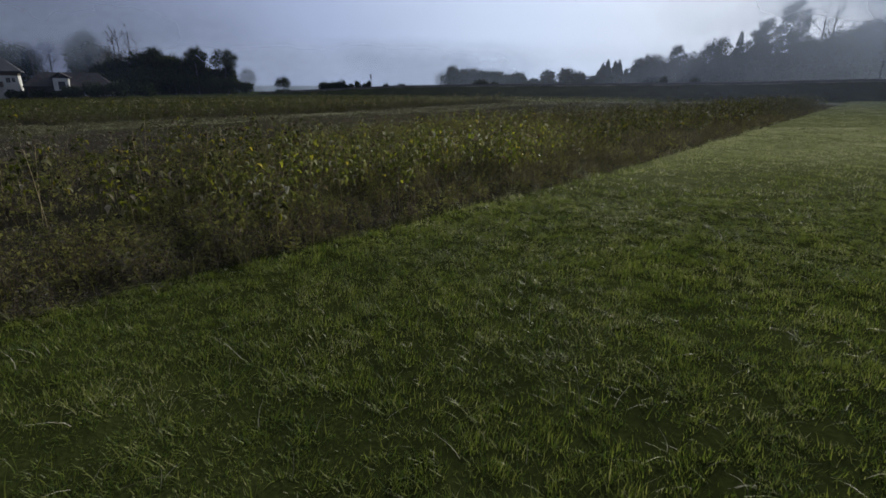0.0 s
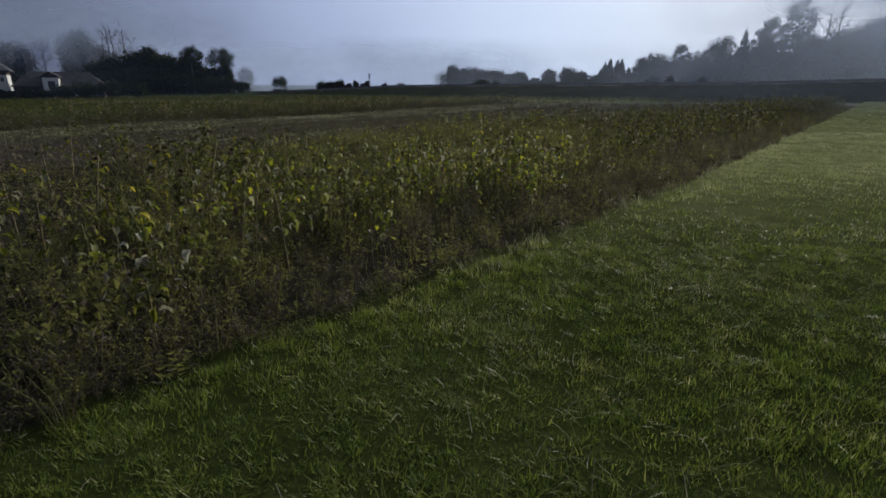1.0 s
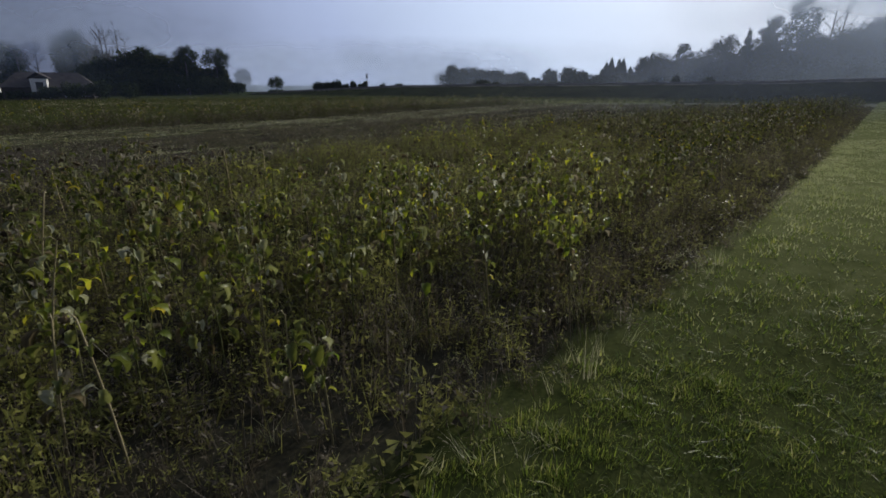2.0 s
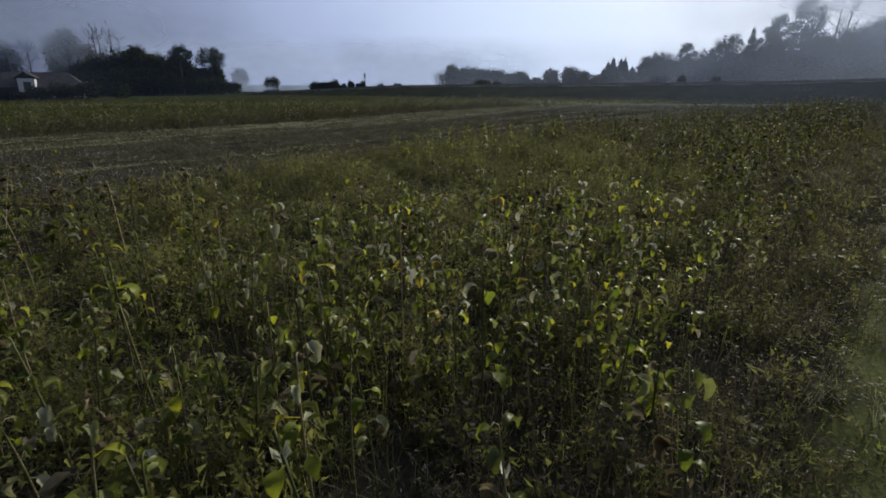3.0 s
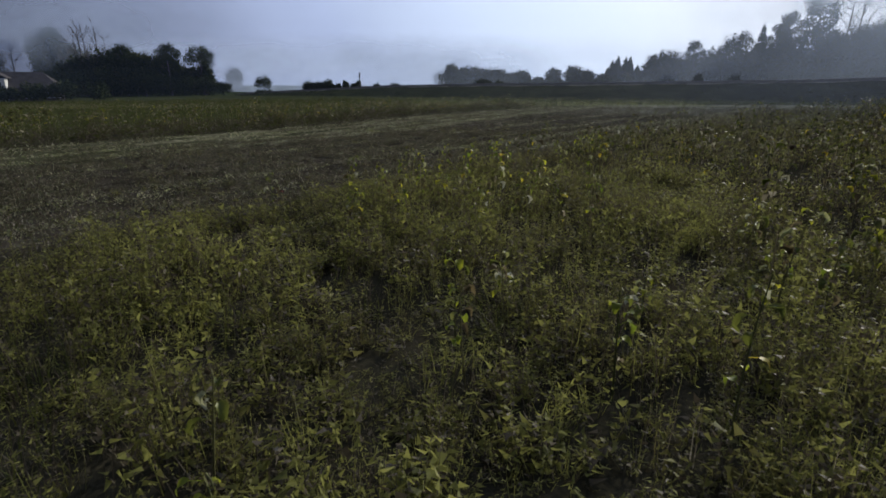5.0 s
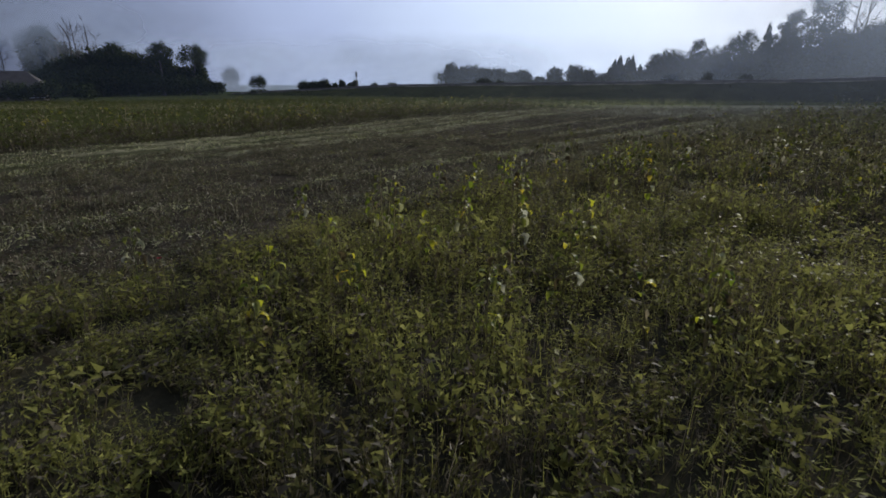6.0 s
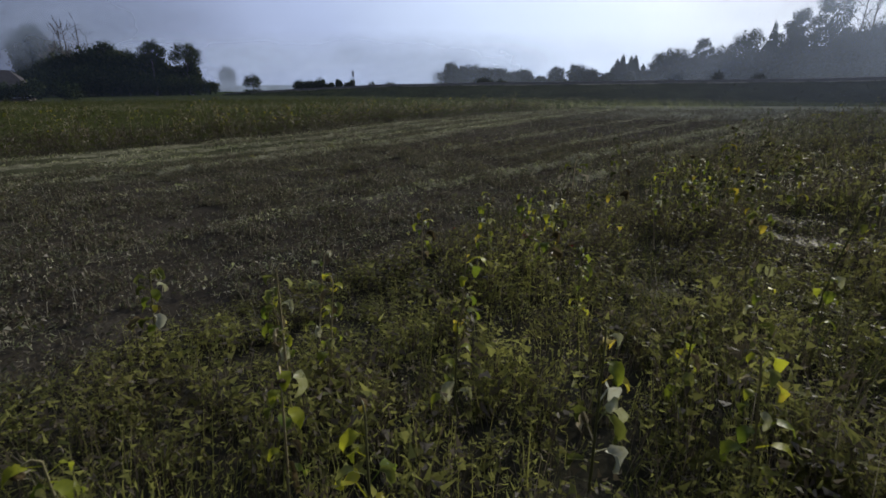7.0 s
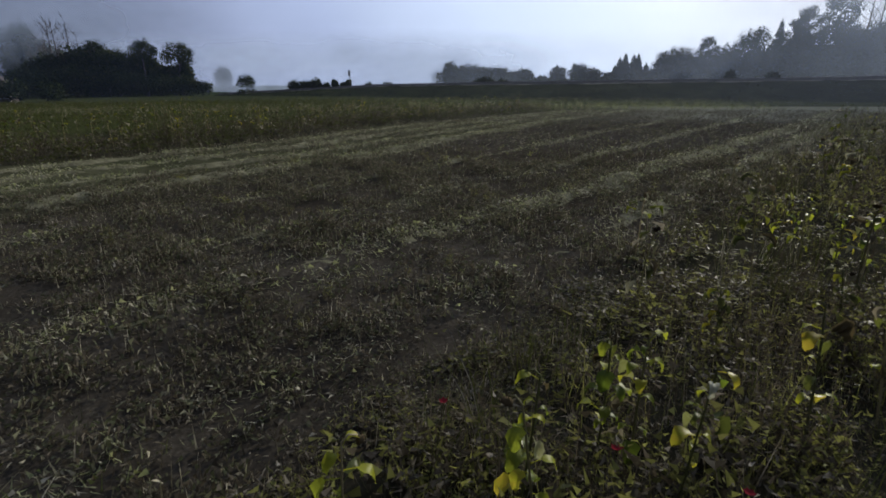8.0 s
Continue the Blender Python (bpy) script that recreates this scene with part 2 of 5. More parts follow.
def ground_mat():
    """Soil with turf, tilled earth and stubble by where they lie in the plan."""
    m, n, l = material("ground_soil_and_turf")
    out, bsdf = n.new("ShaderNodeOutputMaterial"), n.new("ShaderNodeBsdfPrincipled")
    geo = n.new("ShaderNodeNewGeometry")
    sep = n.new("ShaderNodeSeparateXYZ")
    l(geo.outputs["Position"], sep.inputs[0])

    def calc(op, a, b, c=None):
        q = n.new("ShaderNodeMath")
        q.operation = op
        for i, val in enumerate((a, b, c)):
            if val is None:
                continue
            if isinstance(val, (int, float)):
                q.inputs[i].default_value = val
            else:
                l(val, q.inputs[i])
        return q.outputs[0]

    def tex(scale, detail=4):
        t = n.new("ShaderNodeTexNoise")
        t.inputs["Scale"].default_value, t.inputs["Detail"].default_value = scale, detail
        l(geo.outputs["Position"], t.inputs["Vector"])
        return t.outputs["Fac"]

    def band(value, a, b):
        q = n.new("ShaderNodeMapRange")
        q.interpolation_type = "SMOOTHSTEP"
        q.inputs["From Min"].default_value, q.inputs["From Max"].default_value = a, b
        l(value, q.inputs["Value"])
        return q.outputs["Result"]

    def mixed(f, a, b):
        q = n.new("ShaderNodeMix")
        q.data_type = "RGBA"
        l(f, q.inputs["Factor"])
        l(a, q.inputs[6])
        l(b, q.inputs[7])
        return q.outputs[2]

    big, mid, fine = tex(0.25), tex(1.7, 5), tex(22, 6)
    wob = calc("MULTIPLY_ADD", mid, 0.9, -0.45)
    s0 = calc("SUBTRACT", calc("MULTIPLY", sep.outputs[0], UY), calc("MULTIPLY", sep.outputs[1], UX))
    s = calc("ADD", s0, wob)
    yy = calc("ADD", sep.outputs[1], calc("MULTIPLY", wob, 3.0))
    vv = calc("ADD", calc("MULTIPLY", sep.outputs[0], UX), calc("MULTIPLY", sep.outputs[1], UY))
    turf_s = calc("MULTIPLY_ADD", band(vv, 26, 0), 0.95, s)
    detail = calc("MULTIPLY_ADD", fine, 0.55, calc("MULTIPLY_ADD", mid, 0.45, calc("MULTIPLY_ADD", big, 0.4, -0.2)))

    def tint(stops):
        r = ramp(n, stops)
        l(detail, r.inputs["Fac"])
        return r.outputs["Color"]

    # turf kept near black: the shade between blades is in its colour
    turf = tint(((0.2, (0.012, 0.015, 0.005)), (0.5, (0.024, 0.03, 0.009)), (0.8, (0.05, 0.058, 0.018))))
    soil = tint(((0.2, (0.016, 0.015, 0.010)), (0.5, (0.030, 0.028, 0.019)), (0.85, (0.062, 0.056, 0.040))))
    cut = tint(((0.2, (0.015, 0.012, 0.010)), (0.5, (0.040, 0.035, 0.028)), (0.85, (0.105, 0.094, 0.075))))
    green_cut = tint(((0.2, (0.022, 0.023, 0.013)), (0.5, (0.050, 0.052, 0.030)), (0.85, (0.11, 0.105, 0.065))))
    pale = tint(((0.2, (0.09, 0.095, 0.065)), (0.5, (0.17, 0.17, 0.125)), (0.85, (0.30, 0.29, 0.22))))
    meadow = tint(((0.2, (0.018, 0.023, 0.010)), (0.5, (0.033, 0.039, 0.016)), (0.85, (0.065, 0.068, 0.030))))
    far = tint(((0.2, (0.022, 0.032, 0.012)), (0.85, (0.05, 0.062, 0.024))))
    # drier turf, lightened further to put haze over the far grass
    dry_hazed_turf = tint(((0.2, (0.08, 0.092, 0.034)), (0.5, (0.14, 0.15, 0.062)), (0.85, (0.23, 0.23, 0.12))))
    turf = mixed(band(yy, 6, 22), turf, dry_hazed_turf)
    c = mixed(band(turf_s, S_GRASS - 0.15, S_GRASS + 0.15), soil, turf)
    c = mixed(band(s, S_CUT + 0.5, S_CUT - 0.3), c, cut)
    left = calc("ADD", s, calc("MULTIPLY", band(vv, 33, 50), 3.6))
    c = mixed(band(left, -30.5, -33.5), c, green_cut)
    c = mixed(calc("MULTIPLY", calc("MULTIPLY", band(yy, 66, 73), band(sep.outputs[0], 9, 20)), band(s, -20.6, -22.0)), c, pale)
    # soil is laid here to darken the shadowy foot of the meadow's front
    c = mixed(band(left, -39.2, -40.2), c, soil)
    c = mixed(band(left, -46.0, -54.0), c, meadow)
    c = mixed(band(yy, END_Y - 0.5, END_Y + 2.0), c, mixed(band(calc("ADD", sep.outputs[0], calc("MULTIPLY", wob, 6.0)), 10, 26), meadow, pale))
    c = mixed(band(yy, 91, 96), c, meadow)
    # the mown grass runs on beside the cross path
    c = mixed(calc("MULTIPLY", band(s, S_GRASS - 0.15, S_GRASS + 0.15), band(yy, 60, 92)), c, dry_hazed_turf)
    c = mixed(band(yy, 150, 260), c, far)
    l(c, bsdf.inputs["Base Color"])
    bsdf.inputs["Roughness"].default_value = 0.95
    bsdf.inputs["Specular IOR Level"].default_value = 0.0
    bp = n.new("ShaderNodeBump")
    bp.inputs["Strength"].default_value, bp.inputs["Distance"].default_value = 0.4, 0.03
    l(fine, bp.inputs["Height"])
    l(bp.outputs["Normal"], bsdf.inputs["Normal"])
    l(bsdf.outputs["BSDF"], out.inputs["Surface"])
    return m


GROUND = ground_mat()


# ---- mesh helpers ----
def quick_mesh(name, verts, quads, mats, index=None, smooth=False):
    """A mesh from arrays of vertices and quads (or triangles)."""
    verts, quads = np.asarray(verts, np.float32), np.asarray(quads, np.int32)
    me = bpy.data.meshes.new(name)
    k = quads.shape[1]
    me.vertices.add(len(verts))
    me.vertices.foreach_set("co", verts.ravel())
    me.loops.add(quads.size)
    me.loops.foreach_set("vertex_index", quads.ravel())
    me.polygons.add(len(quads))
    me.polygons.foreach_set("loop_start", np.arange(0, quads.size, k, dtype=np.int32))
    for mt in mats:
        me.materials.append(mt)
    if index is not None:
        me.polygons.foreach_set("material_index", np.asarray(index, np.int32))
    if smooth:
        me.polygons.foreach_set("use_smooth", np.ones(len(quads), bool))
    me.update(calc_edges=True)
    me.validate()
    return me


def join(bits):
    """Joins (verts, faces, index) bits into one; quads are cut in two where triangles stand among them."""
    vs, qs, ms, n = [], [], [], 0
    mixed_faces = len({len(q[0]) for v, q, m in bits}) > 1
    for v, q, m in bits:
        vs.append(np.asarray(v, float).reshape(-1, 3))
        q = np.asarray(q, int)
        if mixed_faces and q.shape[1] == 4:
            m = m if np.isscalar(m) else np.repeat(np.asarray(m), 2)
            q = np.stack((q[:, (0, 1, 2)], q[:, (0, 2, 3)]), 1).reshape(-1, 3)
        qs.append(q + n)
        ms.append(np.full(len(q), m) if np.isscalar(m) else np.asarray(m))
        n += len(vs[-1])
    return np.concatenate(vs), np.concatenate(qs), np.concatenate(ms)


def spread(shapes, x, y, turn, size, lean=0.12, rng=None, lift=0.0, tall=None, at_z=None):
    """Sets each of the shapes in turn at the places, turned, leaning and scaled; one joined bit."""
    rng = rng or np.random.default_rng(5)
    bits = []
    pick = rng.integers(0, len(shapes), len(x))
    z = (ground_z(x, y) if at_z is None else at_z) + lift
    for i, (v, q, m) in enumerate(shapes):
        k = np.nonzero(pick == i)[0]
        if not len(k):
            continue
        ca, sa = np.cos(turn[k]), np.sin(turn[k])
        p = v[None] * size[k][:, None, None]
        if tall is not None:
            p[..., 2] *= tall[k][:, None]
        lx, ly = rng.normal(0, lean, len(k)), rng.normal(0, lean, len(k))
        px = p[..., 0] * ca[:, None] - p[..., 1] * sa[:, None] + p[..., 2] * lx[:, None] + x[k][:, None]
        py = p[..., 0] * sa[:, None] + p[..., 1] * ca[:, None] + p[..., 2] * ly[:, None] + y[k][:, None]
        pz = p[..., 2] + z[k][:, None]
        vv = np.stack((px, py, pz), -1).reshape(-1, 3)
        qq = (q[None] + (np.arange(len(k)) * len(v))[:, None, None]).reshape(-1, q.shape[1])
        bits.append((vv, qq, np.tile(m, len(k))))
    return join(bits)


def stuff(name, bit, mats, label, category):
    ob = new(name, quick_mesh(name, bit[0], bit[1], mats, bit[2]))
    return tagged(ob, label, category, kind="stuff")


def part(name, bm, mat, parent, label="", smooth=False):
    me = bpy.data.meshes.new(name)
    bm.to_mesh(me)
    bm.free()
    me.materials.append(mat)
    if smooth:
        for f in me.polygons:
            f.use_smooth = True
    ob = new(name, me)
    ob.parent = parent
    if label:
        ob["label"] = label
    return ob


def box(x0, y0, z0, x1, y1, z1, bm=None, bevel=0.0):
    bm = bm or bmesh.new()
    made = bmesh.ops.create_cube(bm, size=1, matrix=Matrix.Translation(((x0 + x1) / 2, (y0 + y1) / 2, (z0 + z1) / 2)) @ Matrix.Diagonal((x1 - x0, y1 - y0, z1 - z0, 1)))
    if bevel:
        es = list({e for v in made["verts"] for e in v.link_edges})
        bmesh.ops.bevel(bm, geom=es, offset=bevel, segments=1, affect="EDGES")
    return bm


def tube(points, radii, sides=5):
    """Vertices and quads of a tapering tube."""
    pts = [np.asarray(p, float) for p in points]
    vs, qs = [], []
    for i, (p, r) in enumerate(zip(pts, radii)):
        d = pts[min(i + 1, len(pts) - 1)] - pts[max(i - 1, 0)]
        d /= np.linalg.norm(d) + 1e-9
        a = np.cross(d, (0.0, 0.0, 1.0) if abs(d[2]) < 0.9 else (1.0, 0.0, 0.0))
        a /= np.linalg.norm(a) + 1e-9
        b = np.cross(d, a)
        for k in range(sides):
            w = 2 * math.pi * k / sides
            vs.append(p + r * (math.cos(w) * a + math.sin(w) * b))
    for i in range(len(pts) - 1):
        for k in range(sides):
            k2 = (k + 1) % sides
            qs.append((i * sides + k, i * sides + k2, (i + 1) * sides + k2, (i + 1) * sides + k))
    return np.array(vs), np.array(qs)


# ---- ground ----
def graded(lo, hi, step, reach):
    core = np.arange(lo, hi + step / 2, step)
    out, d, p = [], step, 0.0
    while p < reach:
        d *= 1.16
        p += d
        out.append(p)
    out = np.array(out)
    return np.concatenate((lo - out[::-1], core, hi + out))


gx, gy = graded(-22, 22, 0.36, 3500), graded(-2, 60, 0.36, 3500)
X, Y = np.meshgrid(gx, gy)
V = np.stack((X, Y, ground_z(X, Y)), -1).reshape(-1, 3)
i0 = (np.arange(len(gy) - 1)[:, None] * len(gx) + np.arange(len(gx) - 1)[None]).ravel()
Q = np.stack((i0, i0 + 1, i0 + 1 + len(gx), i0 + len(gx)), -1)
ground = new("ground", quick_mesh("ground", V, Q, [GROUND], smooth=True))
tagged(ground, "flat farmland of mown turf, dark tilled soil and stubble", "ground", kind="structure")


# ---- railway bank ----
def crest(x):
    return np.interp(x, [-75, -60, -45, -19, 7, 19, 38, 64, 88, 160, 420], [-0.6, 0.1, 0.8, 2.0, 2.4, 2.5, 2.75, 3.1, 3.8, 4.3, 4.6])


def crest_y(x):
    return np.interp(x, [-75, -60, -30, 0, 25, 57, 90, 420], [196, 188, 171, 146, 131, 121, 117, 112])


def bank_foot(x):
    return np.interp(x, [-75, -60, -38, -10, 0, 25, 57, 90, 420], [188, 174, 155, 132, 125, 113, 106, 104, 100])


def strip(name, outline, x0, x1, step, mat, label, category):
    """A sheet along the line: outline(x) gives its cross-section as (y, z) points."""
    xs = np.arange(x0, x1 + step / 2, step)
    vs = np.array([(x, yy, zz) for x in xs for yy, zz in outline(x)])
    k = len(outline(x0))
    q = [(i * k + j, (i + 1) * k + j, (i + 1) * k + j + 1, i * k + j + 1) for i in range(len(xs) - 1) for j in range(k - 1)]
    ob = new(name, quick_mesh(name, vs, q, [mat], smooth=False))
    return tagged(ob, label, category, kind="structure")


def slope_z(x, a):
    """Height of the slope: a runs from 0 at its foot to 1 at its crest."""
    return -0.9 + (crest(x) + 0.9) * np.asarray(a) ** 0.85 + 0.12 * lumps(x, 9 * np.asarray(a), 0.5)


def slope_line(x):
    f, c = float(bank_foot(x)), float(crest_y(x))
    return [(f + (c - 0.9 - f) * i / 8, float(slope_z(x, i / 8))) for i in range(9)]


def across(x, pts):
    """Points (across, up) from the crest at x."""
    return [(float(crest_y(x)) + a, float(crest(x)) + b) for a, b in pts]


strip("embankment", slope_line, -75, 420, 1.5, SHADED_BANK, "weedy grass slope of a railway embankment, coloured dark for its shaded side", "embankment")
strip("verge", lambda x: across(x, ((-1.0, -0.05), (-0.7, 0.06 + 0.05 * float(lumps(x, 0, 1))), (0.6, 0.05), (0.9, -0.1))), -75, 420, 1.5, SHOULDER, "pale dry grass shoulder along the railway", "verge")
strip("track_bed", lambda x: across(x, ((0.7, -0.1), (1.4, 0.42), (4.8, 0.42), (6.1, -0.3), (13.0, -5.5))), -75, 420, 3.0, BALLAST, "dark stone ballast bed of a railway", "track bed")
for off in (2.3, 3.8):
    pts = [(x, float(crest_y(x)) + off, float(crest(x)) + 0.52) for x in np.arange(-72, 300, 4.0)]
    v, q = tube(pts, [0.08] * len(pts), 4)
    tagged(new("rail", quick_mesh("rail", v, q, [STEEL])), "rusty brown steel railway rail", "rail", kind="structure")

# ---- leaves, stems and heads of the sunflowers ----
YELLOW_LEAF = plant_mat("yellowing_leaf_single", ((0.0, (0.085, 0.12, 0.014)), (0.45, (0.18, 0.21, 0.022)), (0.85, (0.34, 0.35, 0.026)), (1.0, (0.38, 0.30, 0.035))), 0.58, 0.45, True, gloss=0.22)
# palest stops hold silvery undersides and also the gleam on some leaves
WILTED_LEAF = plant_mat("wilted_leaf_single", ((0.0, (0.065, 0.078, 0.016)), (0.5, (0.135, 0.15, 0.030)), (0.75, (0.21, 0.22, 0.075)), (0.9, (0.29, 0.29, 0.17)), (1.0, (0.37, 0.37, 0.28))), 0.45, 0.42, True, gloss=0.22)
DRY_LEAF = plant_mat("dry_leaf_single", ((0.0, (0.065, 0.050, 0.022)), (0.5, (0.14, 0.11, 0.055)), (1.0, (0.32, 0.28, 0.19))), 0.35, 0.45, True, gloss=0.3)
STEM_ONE = plant_mat("stem_single", ((0.0, (0.06, 0.07, 0.025)), (0.6, (0.14, 0.13, 0.06)), (1.0, (0.30, 0.25, 0.15))), 0.05, 0.55, True, gloss=0.1)
FLOWER_MATS = [STEM, YELLOW, WILTED, DRY, HEAD]


def leaf_bit(rng, length=0.15, width=0.12, start=-10, end=-105, fold=0.5, rows=5, curl=0.0):
    """A heart-shaped leaf on its stalk; the stalk leaves the origin along +x, the blade bends down."""
    pl = length * rng.uniform(0.35, 0.7)
    rise = radians(rng.uniform(15, 50))
    p0 = np.zeros(3)
    p1 = np.array((pl * math.cos(rise), 0, pl * math.sin(rise)))
    t = 0.0022 + 0.012 * length
    stalk_v = [p0 + (0, -t, 0), p0 + (0, t, 0), p1 + (0, t, 0), p1 + (0, -t, 0), p0 + (0, 0, -t), p0 + (0, 0, t), p1 + (0, 0, t), p1 + (0, 0, -t)]
    stalk_q = [(0, 1, 2, 3), (4, 5, 6, 7)]
    shape = np.interp(np.linspace(0, 1, rows), [0, 0.12, 0.35, 0.7, 1.0], [0.45, 0.85, 1.0, 0.6, 0.04])
    p, vs, roll = p1.copy(), [], rng.uniform(-0.5, 0.5)
    for i in range(rows):
        a = radians(start + (end - start) * (i / (rows - 1)) ** 0.8)
        w = 0.5 * width * shape[i]
        f = fold * (1 + 0.4 * rng.uniform(-1, 1))
        up = np.array((-math.sin(a), 0, math.cos(a)))
        twist = roll * i / rows
        for sgn in (-1, 0, 1):
            side = np.array((0, math.cos(twist), math.sin(twist)))
            lift = abs(sgn) * w * f * (1 + curl * i / rows)
            vs.append(p + side * sgn * w * math.cos(f) + up * lift + rng.normal(0, 0.03 * length, 3) * abs(sgn))
        p = p + np.array((math.cos(a), 0, math.sin(a))) * length / (rows - 1)
    qs = []
    for i in range(rows - 1):
        for j in (0, 1):
            qs.append((i * 3 + j, i * 3 + j + 1, i * 3 + j + 4, i * 3 + j + 3))
    return np.concatenate((np.array(stalk_v), np.array(vs))), np.concatenate((np.array(stalk_q), np.array(qs) + 8))


def stem_line(rng, height):
    """The curved line of a stem, its nodding tip, and where leaves sit on it: (place, turn, share of the height)."""
    bend = rng.normal(0, 0.05, 2) * height
    pts = [np.array((bend[0] * a * a, bend[1] * a * a, height * a)) for a in np.linspace(0, 1, 6)]
    way = rng.uniform(0, 2 * math.pi)
    tip = pts[-1]
    d = np.array((math.cos(way), math.sin(way), 0))
    hook = [tip + d * 0.035 + (0, 0, 0.03), tip + d * 0.075 + (0, 0, 0.015), tip + d * 0.09 - (0, 0, 0.02)]
    seats, turn = [], rng.uniform(0, 6.28)
    a = rng.uniform(0.34, 0.5)
    while a < 0.99:
        seats.append((np.array((bend[0] * a * a, bend[1] * a * a, height * a)), turn, a))
        turn += 2.4 + rng.normal(0, 0.3)
        a += rng.uniform(0.03, 0.055)
    return pts + hook, seats, d


def stem_bit(line, height, sides=4):
    r = [0.009 * (0.7 + 0.3 * height)] * 2 + [0.008, 0.007, 0.006, 0.005, 0.005, 0.0045, 0.004]
    return tube(line, r[:len(line)], sides)


def head_bit(rng, r=0.045):
    """A small drooping seed head: a domed disc with withered bracts behind it; it faces +z."""
    vs, qs = [], []
    rings = [(0.0, 0.35), (0.75, 0.25), (1.0, 0.05), (0.7, -0.35), (0.15, -0.6)]
    n = 7
    for k, (a, z) in enumerate(rings):
        for j in range(n):
            w = 2 * math.pi * j / n
            rr = max(a, 0.02) * r * (1 + 0.1 * rng.uniform(-1, 1))
            vs.append((rr * math.cos(w), rr * math.sin(w), z * r))
    for k in range(len(rings) - 1):
        for j in range(n):
            j2 = (j + 1) % n
            qs.append((k * n + j, k * n + j2, (k + 1) * n + j2, (k + 1) * n + j))
    disc = len(qs)
    for j in range(9):
        w = 2 * math.pi * j / 9 + rng.uniform(-0.2, 0.2)
        c, s2, o = math.cos(w), math.sin(w), len(vs)
        k = rng.uniform(1.3, 1.8)
        vs += [(r * (0.8 * c - 0.2 * s2), r * (0.8 * s2 + 0.2 * c), 0), (r * (0.8 * c + 0.2 * s2), r * (0.8 * s2 - 0.2 * c), 0),
               (r * k * c, r * k * s2, -0.35 * r), (r * (k * c - 0.1 * s2), r * (k * s2 + 0.1 * c), -0.3 * r)]
        qs.append((o, o + 1, o + 2, o + 3))
    return np.array(vs), np.array(qs), np.array([4] * disc + [3] * 9)


def turned(v, m):
    return v @ np.array(m.to_3x3()).T + np.array(m.translation)


def leaf_kind(rng, a, worn=False):
    """Which colour a leaf has by how high it sits: 1 yellowing, 2 wilted, 3 dry."""
    if worn:
        return int(rng.choice([1, 2, 3], p=[0.28, 0.46, 0.26]))
    if a < 0.5:
        return int(rng.choice([1, 2, 3], p=[0.25, 0.40, 0.35]))
    return int(rng.choice([1, 2, 3], p=[0.30, 0.60, 0.10]))


def head_pose(line, d):
    return Matrix.Translation(line[-1]) @ Vector((d[0] * 0.5, d[1] * 0.5, -0.85)).to_track_quat("Z", "Y").to_matrix().to_4x4()


def flower_shape(rng, height, rows=4, keep=0.85, big=1.0, plain=False):
    line, seats, d = stem_line(rng, height)
    bits = [(*(tube([line[0], line[4], line[7]], [0.010, 0.008, 0.006], 3) if plain else stem_bit(line, height, 3)), 0)]
    for p, turn, a in seats:
        if rng.random() > keep:
            continue
        size = (0.095 + 0.06 * math.sin(math.pi * min(1, a * 0.9))) * rng.uniform(0.7, 1.25) * big
        v, q = leaf_bit(rng, size, size * rng.uniform(0.5, 0.85), rng.uniform(-30, 30), rng.uniform(-130, -85), rng.uniform(0.3, 1.1), rows)
        if plain:
            v, q = v[8:], q[2:] - 8
        bits.append((turned(v, Matrix.Translation(p) @ Matrix.Rotation(turn, 4, "Z")), q, leaf_kind(rng, a, plain)))
    if rng.random() < (0.4 if plain else 0.6):
        v, q, m = head_bit(rng, rng.uniform(0.03, 0.055))
        bits.append((turned(v, head_pose(line, d)), q, m))
    return join(bits)


rng = np.random.default_rng(11)


def scatter_sv(n, s0, s1, v0, v1, dens, r):
    """Places strewn over a strip of the field, thinned by dens(x, y, s, v)."""
    s, v = r.uniform(s0, s1, n), r.uniform(v0, v1, n)
    x, y = xy(s, v)
    k = r.random(n) < dens(x, y, s, v)
    return x[k], y[k]


def on_path(x, y):
    """Ground that the camera passes close over."""
    return (np.abs(x) < 4.6) & (y > 6.5) & (y < 34.5)


def flower_dens(x, y, s, v):
    d = np.interp(s, [-21.3, -20, -13.5, -11.6, -10.4, -8.0, -7.0, -6.2, -5.6], [0.12, 0.30, 0.42, 0.55, 0.95, 1.0, 0.62, 0.18, 0.0]) * np.where((s < -8.8) & (y > 17) & (y < 33) & (np.abs(x) < 9), 0.32, 1.0)
    return d * np.clip(0.66 + 0.7 * lumps(x, y, 0.45), np.where((d > 0.8) & (y < 17.5) & (np.abs(x) < 7), 0.8, np.where(d > 0.8, 0.35, 0.06)), 1) * (y < END_Y - 1) * np.interp(v, [3, 8, 13, 17, 40, 60], [0.35, 1, 1, 0.45, 0.5, 0.7]) * np.where((s < -12.5) & (y > 38), 0.3, 1.0)


# near plants, each with its own stem, leaves and head
leaf_sets = {}
for kind, mt in ((1, YELLOW_LEAF), (2, WILTED_LEAF), (3, DRY_LEAF)):
    leaf_sets[kind] = []
    for i in range(7):
        lo, hi = {1: (0.15, 0.6), 2: (0.55, 1.05), 3: (0.85, 1.25)}[kind]
        v, q = leaf_bit(rng, 0.15, rng.uniform(0.085, 0.13), rng.uniform(-30, 25), rng.uniform(-130, -85), rng.uniform(lo, hi), 6, rng.uniform(0, 1))
        leaf_sets[kind].append(quick_mesh("leaf", v, q, [mt]))
head_set = []
